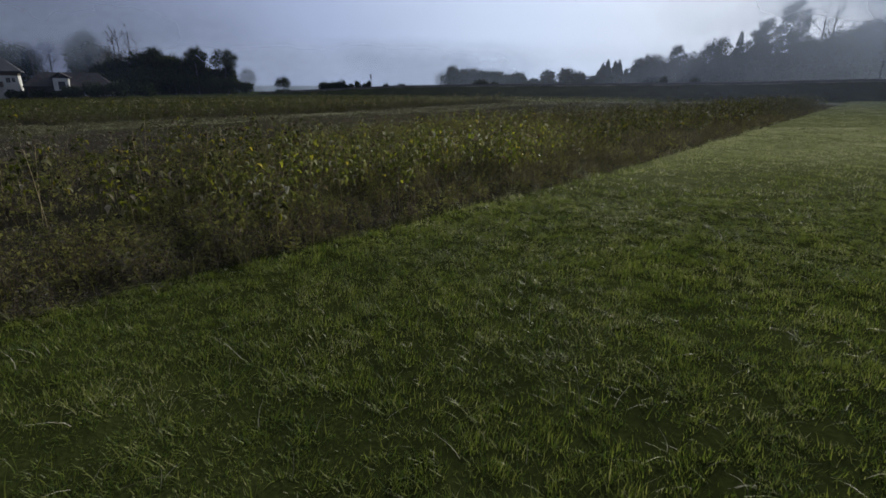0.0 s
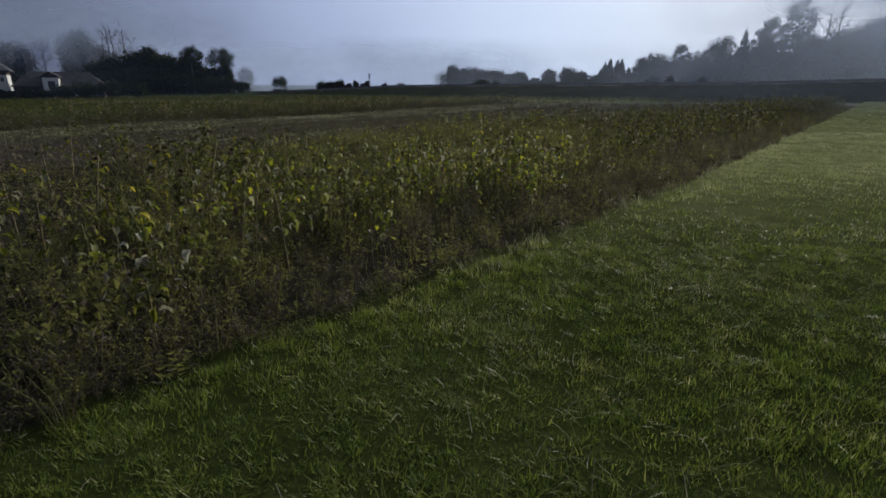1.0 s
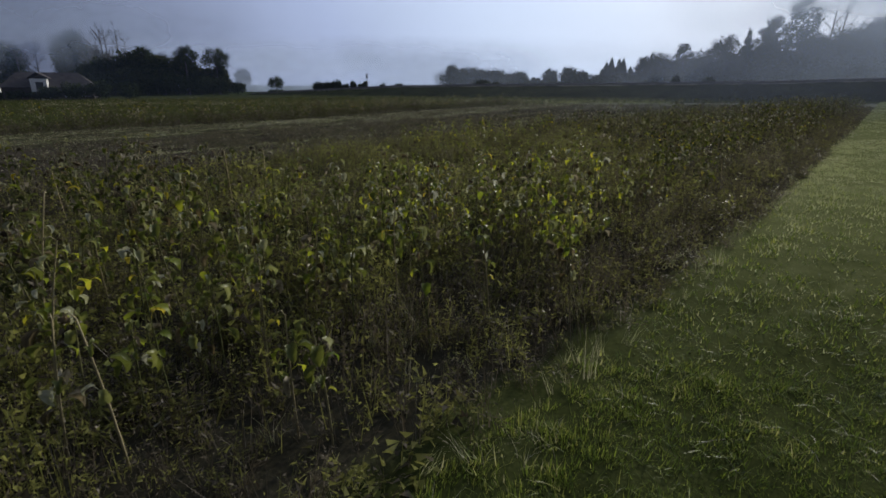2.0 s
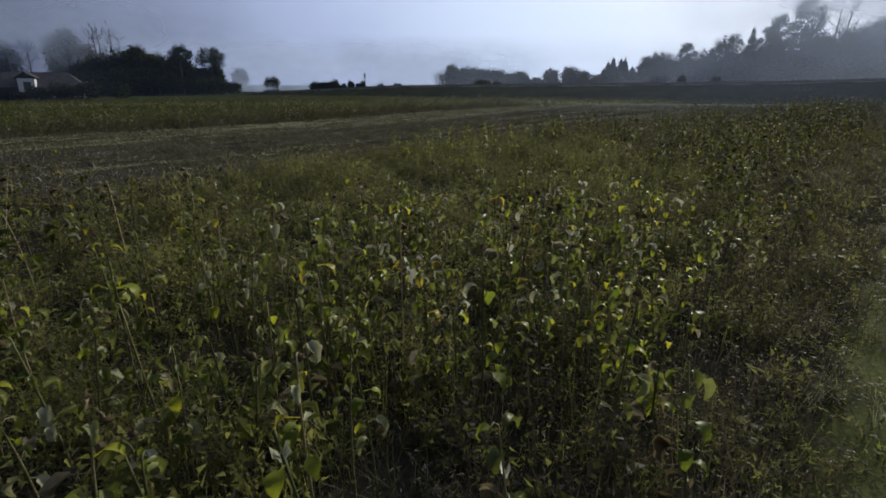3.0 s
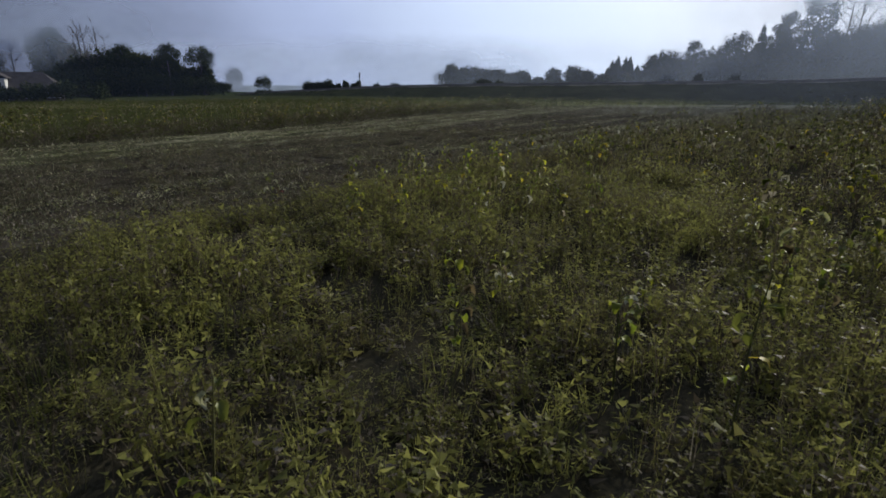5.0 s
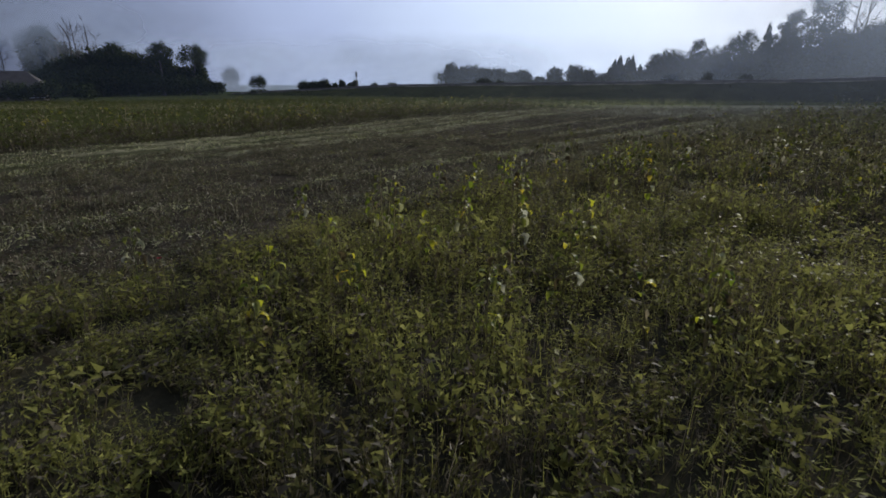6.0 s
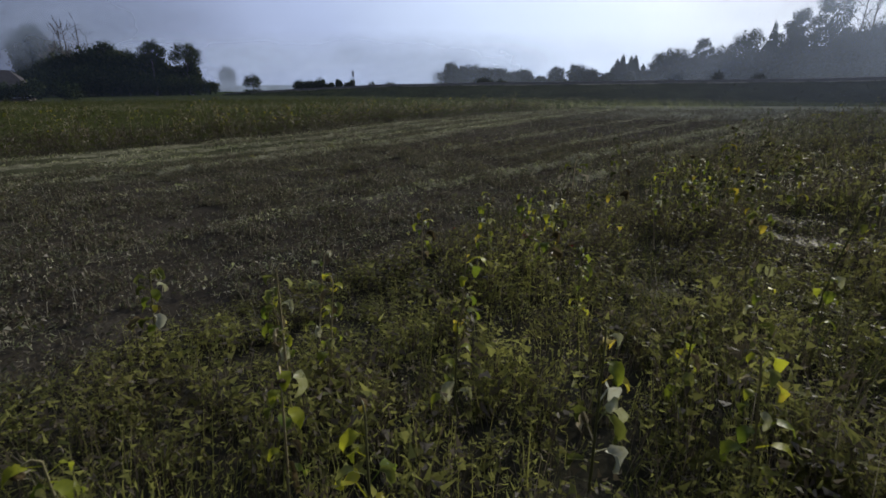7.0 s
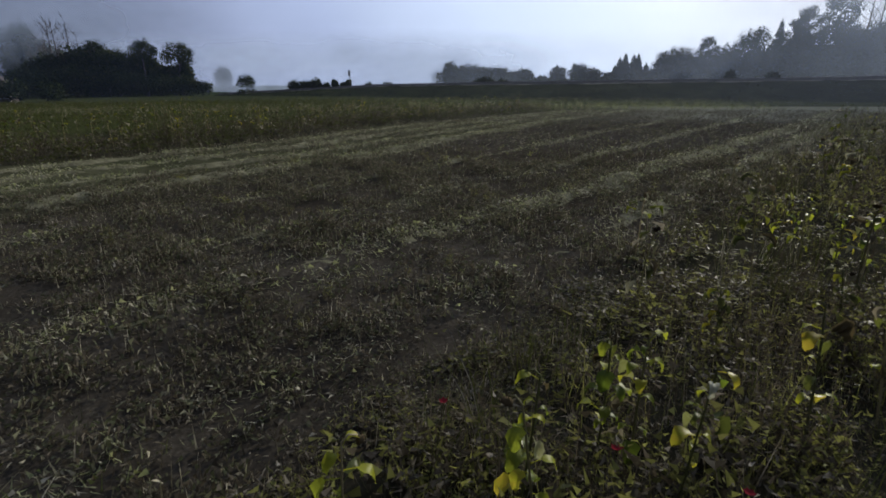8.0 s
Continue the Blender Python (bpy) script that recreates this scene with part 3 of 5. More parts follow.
for i in range(4):
    v, q, m = head_bit(rng, 0.045)
    head_set.append(quick_mesh("flower_head", v, q, [HEAD, DRY], (m == 3).astype(int)))
stem_set = []
for h in np.linspace(0.85, 1.55, 10):
    line, seats, d = stem_line(rng, h)
    v, q = stem_bit(line, h, 6)
    stem_set.append((h, quick_mesh("stem", v, q, [STEM_ONE], smooth=True), line, seats, d))


def sunflower(x, y, r, fresh=0.0, tall=None):
    h, mesh, line, seats, d = stem_set[int(r.integers(len(stem_set))) if tall is None else int(np.argmin([abs(e[0] - tall) for e in stem_set])) ]
    root = new("sunflower_plant")
    root.matrix_basis = pose(x, y, float(ground_z(x, y)) - 0.01, r.normal(0, 4), r.normal(0, 4), r.uniform(0, 360)) @ Matrix.Scale(r.uniform(0.9, 1.1), 4)
    stem = new("stem", mesh)
    stem.parent = root
    keep = r.uniform(0.5, 1.0)
    tally = {1: 0, 2: 0, 3: 0}
    for p, turn, a in seats:
        if r.random() > keep:
            continue
        kind = 1 if r.random() < fresh else leaf_kind(r, a)
        tally[kind] += 1
        lf = new("leaf", leaf_sets[kind][int(r.integers(7))])
        lf.parent = root
        k = (0.56 + 0.34 * math.sin(math.pi * min(1, a * 0.9))) * r.uniform(0.55, 1.25)
        lf.matrix_basis = Matrix.Translation(p) @ Matrix.Rotation(turn, 4, "Z") @ Matrix.Rotation(r.normal(0, 0.2), 4, "Y") @ Matrix.Scale(k, 4)
    headed = r.random() < 0.3
    if headed:
        hd = new("flower_head", head_set[int(r.integers(4))])
        hd.parent = root
        hd.matrix_basis = head_pose(line, d) @ Matrix.Scale(r.uniform(0.55, 0.85), 4)
    most = max(tally, key=tally.get)
    text = {1: "fading sunflower plant with yellow-green drooping leaves", 2: "wilted sunflower plant with grey-green hanging leaves", 3: "dried sunflower plant with brown shrivelled leaves"}[most]
    tagged(root, text + (" and a nodding seed head" if headed else ""), "sunflower", "sunflowers in the field")


r1 = np.random.default_rng(21)
px, py = scatter_sv(10500, S_CUT, S_GRASS, -8, 100, flower_dens, r1)
near = on_path(px, py)
nx, ny = px[near], py[near]
# plants that stand out, with bright yellow-green leaves
for x, y in ((1.12, 33.52), (1.31, 33.39), (2.57, 33.72), (0.52, 32.9), (-0.26, 32.57), (0.66, 32.64), (4.86, 37.48), (5.04, 37.13), (5.2, 36.82), (1.5, 33.17), (1.41, 30.76), (-1.23, 30.04), (-0.88, 29.91),
             (0.17, 30.23), (1.96, 28.67), (1.92, 29.54), (-0.77, 28.46), (-0.21, 28.13), (4.65, 37.67), (4.6, 35.29), (3.4, 30.34), (1.8, 14.29), (2.15, 14.22), (2.34, 13.71), (1.4, 13.19)):
    sunflower(x, y, r1, 0.6, 1.1)
for x, y in ((-1.11, 12.97), (-0.88, 13.02), (-0.64, 17.53), (0.78, 15.42), (-3.78, 15.92), (-0.16, 13.75), (-1.51, 27.83), (-1.12, 30.45), (0.19, 29.35), (0.42, 26.06), (0.77, 26.76), (-0.95, 26.71),
             (1.26, 26.86), (2.03, 26.16), (-1.64, 25.69), (-1.52, 19.95), (-0.85, 18.4), (-0.24, 17.2), (1.7, 17.45), (1.95, 18.8), (3.12, 19.19), (1.47, 21.16), (0.08, 22.38), (-1.37, 17.16), (-0.68, 16.8)):
    sunflower(x, y, r1, 0.3, 1.1)
# further plants stay clear of the camera's way
clear = (ny < 17.5) | (r1.random(len(nx)) < 0.5)
nx, ny = nx[clear], ny[clear]
for x, y in list(zip(nx, ny))[:290]:
    sunflower(float(x), float(y), r1)
fx, fy = np.concatenate((px[~near], nx[290:])), np.concatenate((py[~near], ny[290:]))
mid = (fy < 36) & (np.abs(fx) < 16)
shapes_mid = [flower_shape(rng, h, 4) for h in np.linspace(0.85, 1.6, 14)]
shapes_far = [flower_shape(rng, h, 3, 0.62, 1.35, True) for h in np.linspace(0.9, 1.6, 10)]


def many(shapes, x, y, r, lo=0.85, hi=1.12, lean=0.08, tall=None):
    return spread(shapes, x, y, r.uniform(0, 6.283, len(x)), r.uniform(lo, hi, len(x)), lean, r, tall=tall)


stuff("sunflower_stand", many(shapes_mid, fx[mid], fy[mid], r1), FLOWER_MATS, "stand of fading sunflowers with drooping yellow and grey leaves", "sunflowers")
stuff("sunflower_stand", many(shapes_far, fx[~mid], fy[~mid], r1), FLOWER_MATS, "far part of the fading sunflower stand", "sunflowers")
lx, ly = scatter_sv(3000, -62, -41, -5, 95, lambda x, y, s, v: np.where(s < s_left(v) - 0.4, np.interp(s, [-62, -52, -46, -42], [0.2, 0.5, 0.95, 0.9]), 0) * np.clip(0.6 + 0.7 * lumps(x, y, 0.3), 0.05, 1) * (y < 84), r1)
stuff("sunflower_stand", many(shapes_far, lx, ly, r1, 0.6, 1.05), FLOWER_MATS, "second stand of low yellowing sunflowers beyond the stubble", "sunflowers")


# ---- weeds ----
def blade(p, way, length, w, bend, segs=1):
    """A narrow strip that starts at p, rises and bends over towards way."""
    d = np.array((math.cos(way), math.sin(way), 0))
    side = np.array((-math.sin(way), math.cos(way), 0))
    if segs == 1:
        tip = np.asarray(p) + d * bend * length + np.array((0, 0, length * (1 - 0.35 * bend)))
        return np.array((np.asarray(p) - side * w * 0.6, np.asarray(p) + side * w * 0.6, tip)), np.array([(0, 1, 2)])
    vs = []
    for i in range(segs + 1):
        a = i / segs
        c = np.asarray(p) + d * bend * length * a * a + np.array((0, 0, length * a * (1 - 0.35 * bend * a)))
        ww = w * (1 - 0.85 * a) * 0.5
        vs += [c - side * ww, c + side * ww]
    return np.array(vs), np.array([(2 * i, 2 * i + 1, 2 * i + 3, 2 * i + 2) for i in range(segs)])


def leaflet(c, size, r, flat=0.5):
    """A small pointed leaf as one triangle."""
    n = Vector((r.normal(), r.normal(), r.normal() + flat)).normalized()
    a = n.orthogonal().normalized()
    a.rotate(Matrix.Rotation(r.uniform(0, 6.28), 3, n))
    b = n.cross(a)
    a, b = np.array(a), np.array(b)
    L, W = size, size * r.uniform(0.35, 0.6)
    return np.array((c - a * L / 2 + b * W / 2, c - a * L / 2 - b * W / 2, c + a * L / 2)), np.array([(0, 1, 2)])


def weed_shape(r, height, width, stalks, leaves, size, dead=0.3, slim=0.32):
    """A bushy weed: a fan of stalks with small narrow leaves set along them and seed tips on top."""
    bits = []
    each = max(1, leaves // stalks)
    for i in range(stalks):
        w = r.uniform(0, 6.28)
        rr = width * 0.28 * math.sqrt(r.random())
        p = np.array((rr * math.cos(w), rr * math.sin(w), -0.02))
        out_way = np.array((math.cos(w), math.sin(w), 0)) * width * r.uniform(0.05, 0.4)
        h = height * r.uniform(0.45, 1.08)
        gone = r.random() < dead
        top = p + out_way + (0, 0, h)
        side = np.array((-math.sin(w), math.cos(w), 0)) * 0.0045
        bits.append((np.array((p - side, p + side, top)), np.array([(0, 1, 2)]), int(gone or r.random() < 0.4)))
        a = r.uniform(0.12, 1.04, each) ** 0.85
        turn, rise = r.uniform(0, 6.283, each), r.normal(0.25, 0.55, each)
        L = size * r.uniform(0.55, 1.5, each) * (1.25 - 0.6 * a)
        c = p + out_way * a[:, None] ** 2 + np.stack((a * 0, a * 0, a * h), -1)
        d = np.stack((np.cos(turn) * np.cos(rise), np.sin(turn) * np.cos(rise), np.sin(rise)), -1)
        e = np.cross(d, r.normal(size=(each, 3)))
        e /= np.linalg.norm(e, axis=1)[:, None] + 1e-9
        c = c + d * (L * r.uniform(0.0, 0.9, each))[:, None]
        k = (L * slim * r.uniform(0.6, 1.3, each))[:, None] * 0.5
        v = np.stack((c + e * k, c - e * k, c + d * L[:, None]), 1).reshape(-1, 3)
        bits.append((v, np.arange(each * 3).reshape(-1, 3), (r.random(each) < (0.85 if gone else 0.08)).astype(int)))
    return join(bits)


WEED_MATS = [WEED, DEADWEED]
weeds_near = [weed_shape(rng, h, 0.46, 9, 92, 0.048, dd) for h, dd in ((0.36, 0.05), (0.50, 0.10), (0.60, 0.2), (0.72, 0.35), (0.44, 0.1), (0.62, 0.7), (0.80, 0.25), (0.55, 0.9))]
weeds_near += [weed_shape(rng, h, 0.46, 8, 64, 0.078, dd, 0.55) for h, dd in ((0.40, 0.1), (0.55, 0.2), (0.66, 0.4))]
weeds_far = [weed_shape(rng, h * 1.15, 0.75, 7, 50, 0.085, dd, 0.4) for h, dd in ((0.35, 0.35), (0.5, 0.6), (0.62, 0.85), (0.45, 0.45))]
weeds_margin = [weed_shape(rng, h, 0.46, 9, 62, 0.05, dd) for h, dd in ((0.34, 0.6), (0.48, 0.8), (0.30, 0.45), (0.58, 0.9), (0.42, 0.6))]
r2 = np.random.default_rng(31)


def weed_height(x, y):
    """Uneven mounds; low towards the stubble and the mown grass."""
    s, v = sv(x, y)
    rise = np.interp(s, [S_CUT - 0.1, S_CUT + 0.5, S_CUT + 2.2], [0.30, 0.62, 1.0]) * np.interp(s - s_lawn(v), [-1.5, -0.7, -0.15], [1.0, 0.9, 0.5])
    return rise * np.clip(0.86 + 0.30 * lumps(x, y, 0.33) + 0.65 * lumps(x, y, 1.1) + 0.40 * lumps(y, x, 2.7), 0.22, 1.8)


in_lane = lambda x, y: (np.abs(x) < 6.5) & (y > 3) & (y < 37)
wx, wy = scatter_sv(15500, S_CUT - 0.2, S_GRASS - 0.5, -2, 36, lambda x, y, s, v: in_lane(x, y) * np.interp(s, [-8.2, -6.8], [1, 0.25]) * np.clip(0.9 + 0.4 * lumps(x, y, 0.7), 0.6, 1), r2)
bit_v, bit_q, bit_m = many(weeds_near, wx, wy, r2, 0.8, 1.25, 0.12, weed_height(wx, wy))
# the weeds wither towards the stubble
wither = 0.5 * soft(31.5, 34.0, bit_v[bit_q[:, 0], 1])
bit_m = np.where(r2.random(len(bit_q)) < wither, 1, bit_m)
stuff("weeds", (bit_v, bit_q, bit_m), WEED_MATS, "dense dark weeds and dead stalks under the sunflowers", "weeds")
wx, wy = scatter_sv(11000, S_CUT - 0.2, S_GRASS - 0.3, -8, 100, lambda x, y, s, v: (~in_lane(x, y)) * (y < END_Y - 0.5) * np.interp(y, [40, 60], [1, 0.6]) * np.where((s < -12.5) & (y > 38), 0.75, 1.0) * np.interp(s, [-8.2, -6.8], [1, 0.35]) * np.clip(0.8 + 0.3 * lumps(x, y, 0.5), 0.3, 1), r2)
stuff("weeds", many(weeds_far, wx, wy, r2, 0.8, 1.25, 0.12, weed_height(wx, wy)), WEED_MATS, "dark undergrowth of weeds further off in the field", "weeds")
mx2, my2 = scatter_sv(9500, -8.4, S_GRASS, -4, 92, lambda x, y, s, v: (s < s_lawn(v) - 0.08) * (y < END_Y) * np.interp(y, [0, 16, 30, 70], [1, 1, 0.5, 0.3]) * np.interp(s - s_lawn(v), [-2.2, -1.4], [0.55, 1.0]) * np.clip(0.85 + 0.5 * lumps(x, y, 0.7), 0.4, 1), r2)
margin_s, margin_v = sv(mx2, my2)
stuff("weeds", many(weeds_margin, mx2, my2, r2, 0.7, 1.2, 0.15, np.interp(margin_s - s_lawn(margin_v), [-1.2, -0.5, -0.1], [1.15, 1.0, 0.55]) * np.clip(1 + 0.5 * lumps(mx2, my2, 1.3), 0.5, 1.5)), WEED_MATS, "low brown withered weeds along the margin of the mown grass", "weeds")
# feathery grass standing among the weeds
plume = [join([(*blade((rng.normal(0, 0.06), rng.normal(0, 0.06), -0.02), rng.uniform(0, 6.28), h * rng.uniform(0.6, 1.1), 0.008, rng.uniform(0.1, 0.7), 2), int(rng.random() < 0.5)) for i in range(15)]) for h in (0.5, 0.65, 0.8, 0.95)]
gx2, gy2 = scatter_sv(7000, S_CUT + 0.2, S_GRASS - 0.4, -2, 40, lambda x, y, s, v: (np.abs(x) < 9) * np.clip(0.15 + 0.9 * lumps(x, y, 0.8), 0.02, 0.8), r2)
stuff("tall_grass", many(plume, gx2, gy2, r2, 0.7, 1.15, 0.15), [MEADOW, DEADWEED], "tufts of thin uncut grass gone to seed among the weeds", "tall grass")


# pale tussocks and dead stalks where the mower stopped
ex, ey = scatter_sv(520, S_GRASS - 2.2, S_GRASS + 0.6, -2, 44, lambda x, y, s, v: np.where(s > s_lawn(v) - 0.25, (s < s_lawn(v) + 0.25) * (v > 6) * 0.95, 0.4 * (v < 14)) * np.clip(0.55 + 0.8 * lumps(x, y, 0.9), 0.1, 1), r2)
stuff("tall_grass", many(plume, ex, ey, r2, 0.3, 0.62, 0.35), [DRY_HAZED_GRASS, STRAW], "pale dry tussocks along the edge of the mown grass", "tall grass")


def red_flower(x, y, h, r):
    """A small red field flower on a thin stem."""
    root = new("red_flower")
    root.matrix_basis = pose(x, y, float(ground_z(x, y)), r.normal(0, 5), r.normal(0, 5), r.uniform(0, 360))
    v, q = tube([(0, 0, 0), (0.01, 0.01, h * 0.6), (0.02, 0, h)], [0.004, 0.003, 0.003], 4)
    ob = new("stem", quick_mesh("stem", v, q, [STEM_ONE]))
    ob.parent = root
    for i in range(6):
        w = i * 1.047
        c, d = np.array((0.02, 0, h)), np.array((math.cos(w), math.sin(w), 0.35))
        e = np.array((-math.sin(w), math.cos(w), 0))
        vs = np.array((c, c + d * 0.02 - e * 0.013, c + d * 0.033 + (0, 0, 0.003), c + d * 0.02 + e * 0.013))
        p = new("petal", quick_mesh("petal", vs, [(0, 1, 2, 3)], [RED]))
        p.parent = root
    tagged(root, "small red flower on a thin stem among weeds", "flower", "red flowers in the weeds")


for x, y, h in ((1.14, 33.2, 0.5), (1.2, 33.3, 0.45), (1.76, 32.98, 0.4), (0.17, 33.73, 0.4), (-3.47, 27.43, 0.6), (-0.44, 16.87, 0.95)):
    red_flower(x, y, h, r2)


def fallen_stalk(x, y, length, turn, r):
    v, q = tube([(0, 0, 0.05), (length * 0.4, 0.02, 0.08), (length, 0, 0.04)], [0.009, 0.008, 0.004], 5)
    ob = new("fallen_stalk", quick_mesh("fallen_stalk", v, q, [STRAW], smooth=True))
    ob.matrix_basis = pose(x, y, float(ground_z(x, y)), 0, 0, turn)
    tagged(ob, "pale dry broken sunflower stalk lying on the ground", "stalk", "fallen stalks at the field's edge")


for x, y, length, turn in ((-4.32, 4.39, 0.75, 12), (-6.2, 7.0, 0.7, 35), (-2.4, 8.9, 0.6, 50), (1.2, 12.0, 0.5, 20), (-5.4, 4.1, 0.6, 70)):
    fallen_stalk(x, y, length, turn, r2)


# ---- stubble ----
STUBWEED = plant_mat("stubble_weed", ((0.0, (0.034, 0.038, 0.021)), (0.45, (0.080, 0.086, 0.046)), (0.75, (0.135, 0.135, 0.080)), (1.0, (0.28, 0.27, 0.21))), 0.3, 0.5, vary=0.7, patch=0.8, gloss=0.06)
def litter_shape(r, n_stub, n_bits, n_green, wide):
    """A patch of stubble: cut stalk ends, chaff and small ground-hugging leaves in loose clumps."""
    bits = []
    for i in range(n_stub):
        p = (r.uniform(-wide, wide), r.uniform(-wide, wide), -0.02)
        bits.append((*blade(p, r.uniform(0, 6.28), r.uniform(0.05, 0.19), 0.010, r.uniform(0, 0.35), 1), int(r.random() < 0.65)))
    for i in range(n_bits):
        c = np.array((r.uniform(-wide, wide), r.uniform(-wide, wide), r.uniform(0.01, 0.07)))
        w, L, k = r.uniform(0, 6.28), r.uniform(0.012, 0.045), r.uniform(0.004, 0.010)
        d, e = np.array((math.cos(w), math.sin(w), r.normal(0, 0.35))) * L, np.array((-math.sin(w), math.cos(w), r.normal(0, 0.5))) * k
        bits.append((np.array((c - d, c + e + (0, 0, 0.008), c + d)), np.array([(0, 1, 2)]), int(r.random() < 0.82)))
    seat = [(r.uniform(-wide, wide), r.uniform(-wide, wide), r.uniform(0.08, 0.20)) for i in range(3)]
    for i in range(n_green):
        x, y, h = seat[i % 3]
        bits.append((*leaflet(np.array((x + r.normal(0, 0.055), y + r.normal(0, 0.055), h * r.uniform(0.1, 1.1))), r.uniform(0.025, 0.065), r, 0.5), int(r.choice([1, 2], p=[0.5, 0.5]))))
    return join(bits)


LITTER_MATS = [STRAW, DEADWEED, STUBWEED]
litter_near = [litter_shape(rng, a, b, c, 0.18) for a, b, c in ((4, 11, 32), (5, 14, 24), (4, 9, 38), (3, 10, 34), (4, 15, 22), (5, 12, 30))]
litter_far = [litter_shape(rng, a, b, c, 0.3) for a, b, c in ((3, 6, 16), (4, 8, 12), (3, 5, 20))]
for k in litter_far:
    k[0][:, 2] *= 1.3
cut_zone = lambda x, y, s, v: (s > s_left(v)) & (s < S_CUT + 0.5) & (y < END_Y + 3)
close = lambda x, y: (y < 48) & (y > 26) & (np.abs(x) < 14)
r3 = np.random.default_rng(41)
tx, ty = scatter_sv(19000, -34, S_CUT + 0.5, 8, 62, lambda x, y, s, v: cut_zone(x, y, s, v) * close(x, y) * np.clip(0.75 + 0.6 * lumps(x, y, 0.9), 0.25, 1), r3)
stuff("stubble", many(litter_near, tx, ty, r3, 0.7, 1.35, 0.1, np.clip(1 + 0.6 * lumps(tx, ty, 1.5), 0.5, 1.8)), LITTER_MATS, "cut stubble with straw litter and small green weeds on dark soil", "stubble")
tx, ty = scatter_sv(16500, -47, S_CUT + 0.5, -2, 98, lambda x, y, s, v: cut_zone(x, y, s, v) * (~close(x, y)) * np.clip(0.75 + 0.6 * lumps(x, y, 0.6), 0.25, 1), r3)
stuff("stubble", many(litter_far, tx, ty, r3, 0.9, 1.5, 0.1, np.clip(1 + 0.6 * lumps(tx, ty, 1.1), 0.5, 1.8)), LITTER_MATS, "far rows of cut stubble and straw", "stubble")


# low green weeds coming up in patches of the stubble
gx3, gy3 = scatter_sv(2600, -34, S_CUT, 8, 66, lambda x, y, s, v: cut_zone(x, y, s, v) * (y > 27) * (y < 56) * np.clip(0.1 + 1.1 * lumps(x, y, 0.55), 0.02, 0.8), r3)
stuff("weeds", many(weeds_near, gx3, gy3, r3, 0.25, 0.5, 0.15), WEED_MATS, "low green weeds coming up in patches of the stubble", "weeds")


def swath_shape(r, n):
    """A short length of cut grass and straw lying along +y."""
    bits = []
    for i in range(n):
        p = (r.normal(0, 0.22), r.uniform(-0.5, 0.5), r.uniform(-0.01, 0.05))
        if r.random() < 0.8:
            bits.append((*blade(p, r.uniform(0, 6.28), r.uniform(0.04, 0.12), 0.009, r.uniform(0.5, 2.2)), int(r.choice([0, 1, 2], p=[0.35, 0.30, 0.35]))))
        else:
            bits.append((*leaflet(np.array((p[0], p[1], r.uniform(0.03, 0.11))), r.uniform(0.04, 0.08), r, 1.2), int(r.choice([0, 1, 2], p=[0.3, 0.3, 0.4]))))
    return join(bits)


def windrow(high, line, r):
    """The low, broken ridge of chaff and cut grass under a swath."""
    v = np.arange(14, 96, 0.16)
    across_by = np.linspace(-1, 1, 7)
    V2, A2 = np.meshgrid(v, across_by, indexing="ij")
    half = (0.24 + 0.30 * high) * (1 + 0.45 * lumps(V2, A2 * 0 + line[0], 0.8))
    X2, Y2 = xy(swath_s(line, V2) + A2 * half + 0.12 * lumps(V2, A2 * 0 + line[0], 0.4), V2)
    patchy = high - 0.55 + 0.55 * lumps(V2, A2 * 0 + 3 * line[0], 0.5) + 0.45 * lumps(X2, Y2, 2.6)
    Z2 = ground_z(X2, Y2) + 0.055 * (1 - A2 ** 2) - 0.03 + 0.05 * patchy - 0.09 * (1 - soft(33, 45, Y2)) + r.normal(0, 0.016, V2.shape)
    keep = (Y2 < END_Y + 2).all(1) & (Y2 > 24).all(1)
    n = int(keep.sum())
    P = np.stack((X2, Y2, Z2), -1)[keep].reshape(-1, 3)
    i = (np.arange(n - 1)[:, None] * 7 + np.arange(6)[None]).ravel()
    return P, np.stack((i, i + 1, i + 8, i + 7), -1), 0


CHAFF = solid_mat("chaff_and_cut_grass", ((0.2, (0.055, 0.055, 0.034)), (0.5, (0.125, 0.12, 0.078)), (0.8, (0.25, 0.235, 0.165))), 2.5, 45, 0.9, 0.8, gloss=0.0)
stuff("straw_swath", join([windrow(high, line, r3) for high, line in SWATHS]), [CHAFF], "low ridges of chaff and cut grass along the stubble rows", "straw")
# pale swaths of straw along the rows
swaths = [swath_shape(rng, 90) for i in range(6)]
sx, sy = [], []
for high, line in SWATHS:
    wide = 0.16 + 0.24 * high
    v = np.arange(4, 98, 0.19)
    x, y = xy(swath_s(line, v) + r3.normal(0, wide * 0.7, len(v)) + 0.18 * lumps(v, v * 0 + line[0], 0.4), v)
    k = (r3.random(len(v)) < high * np.clip(0.75 + 0.7 * lumps(v, v * 0 + line[0], 0.45), 0.25, 1)) & (y < END_Y + 4) & (y > 24) & (sv(x, y)[0] > s_left(v))
    sx.append(x[k]), sy.append(y[k])
sx, sy = np.concatenate(sx), np.concatenate(sy)
turn = np.full(len(sx), -math.atan2(UX, UY)) + r3.normal(0, 0.1, len(sx))
stuff("straw_swath", spread(swaths, sx, sy, turn, r3.uniform(0.8, 1.25, len(sx)), 0.05, r3), [STRAW, MEADOW, DRY_HAZED_GRASS], "pale straw and grass swaths in rows on the stubble", "straw")


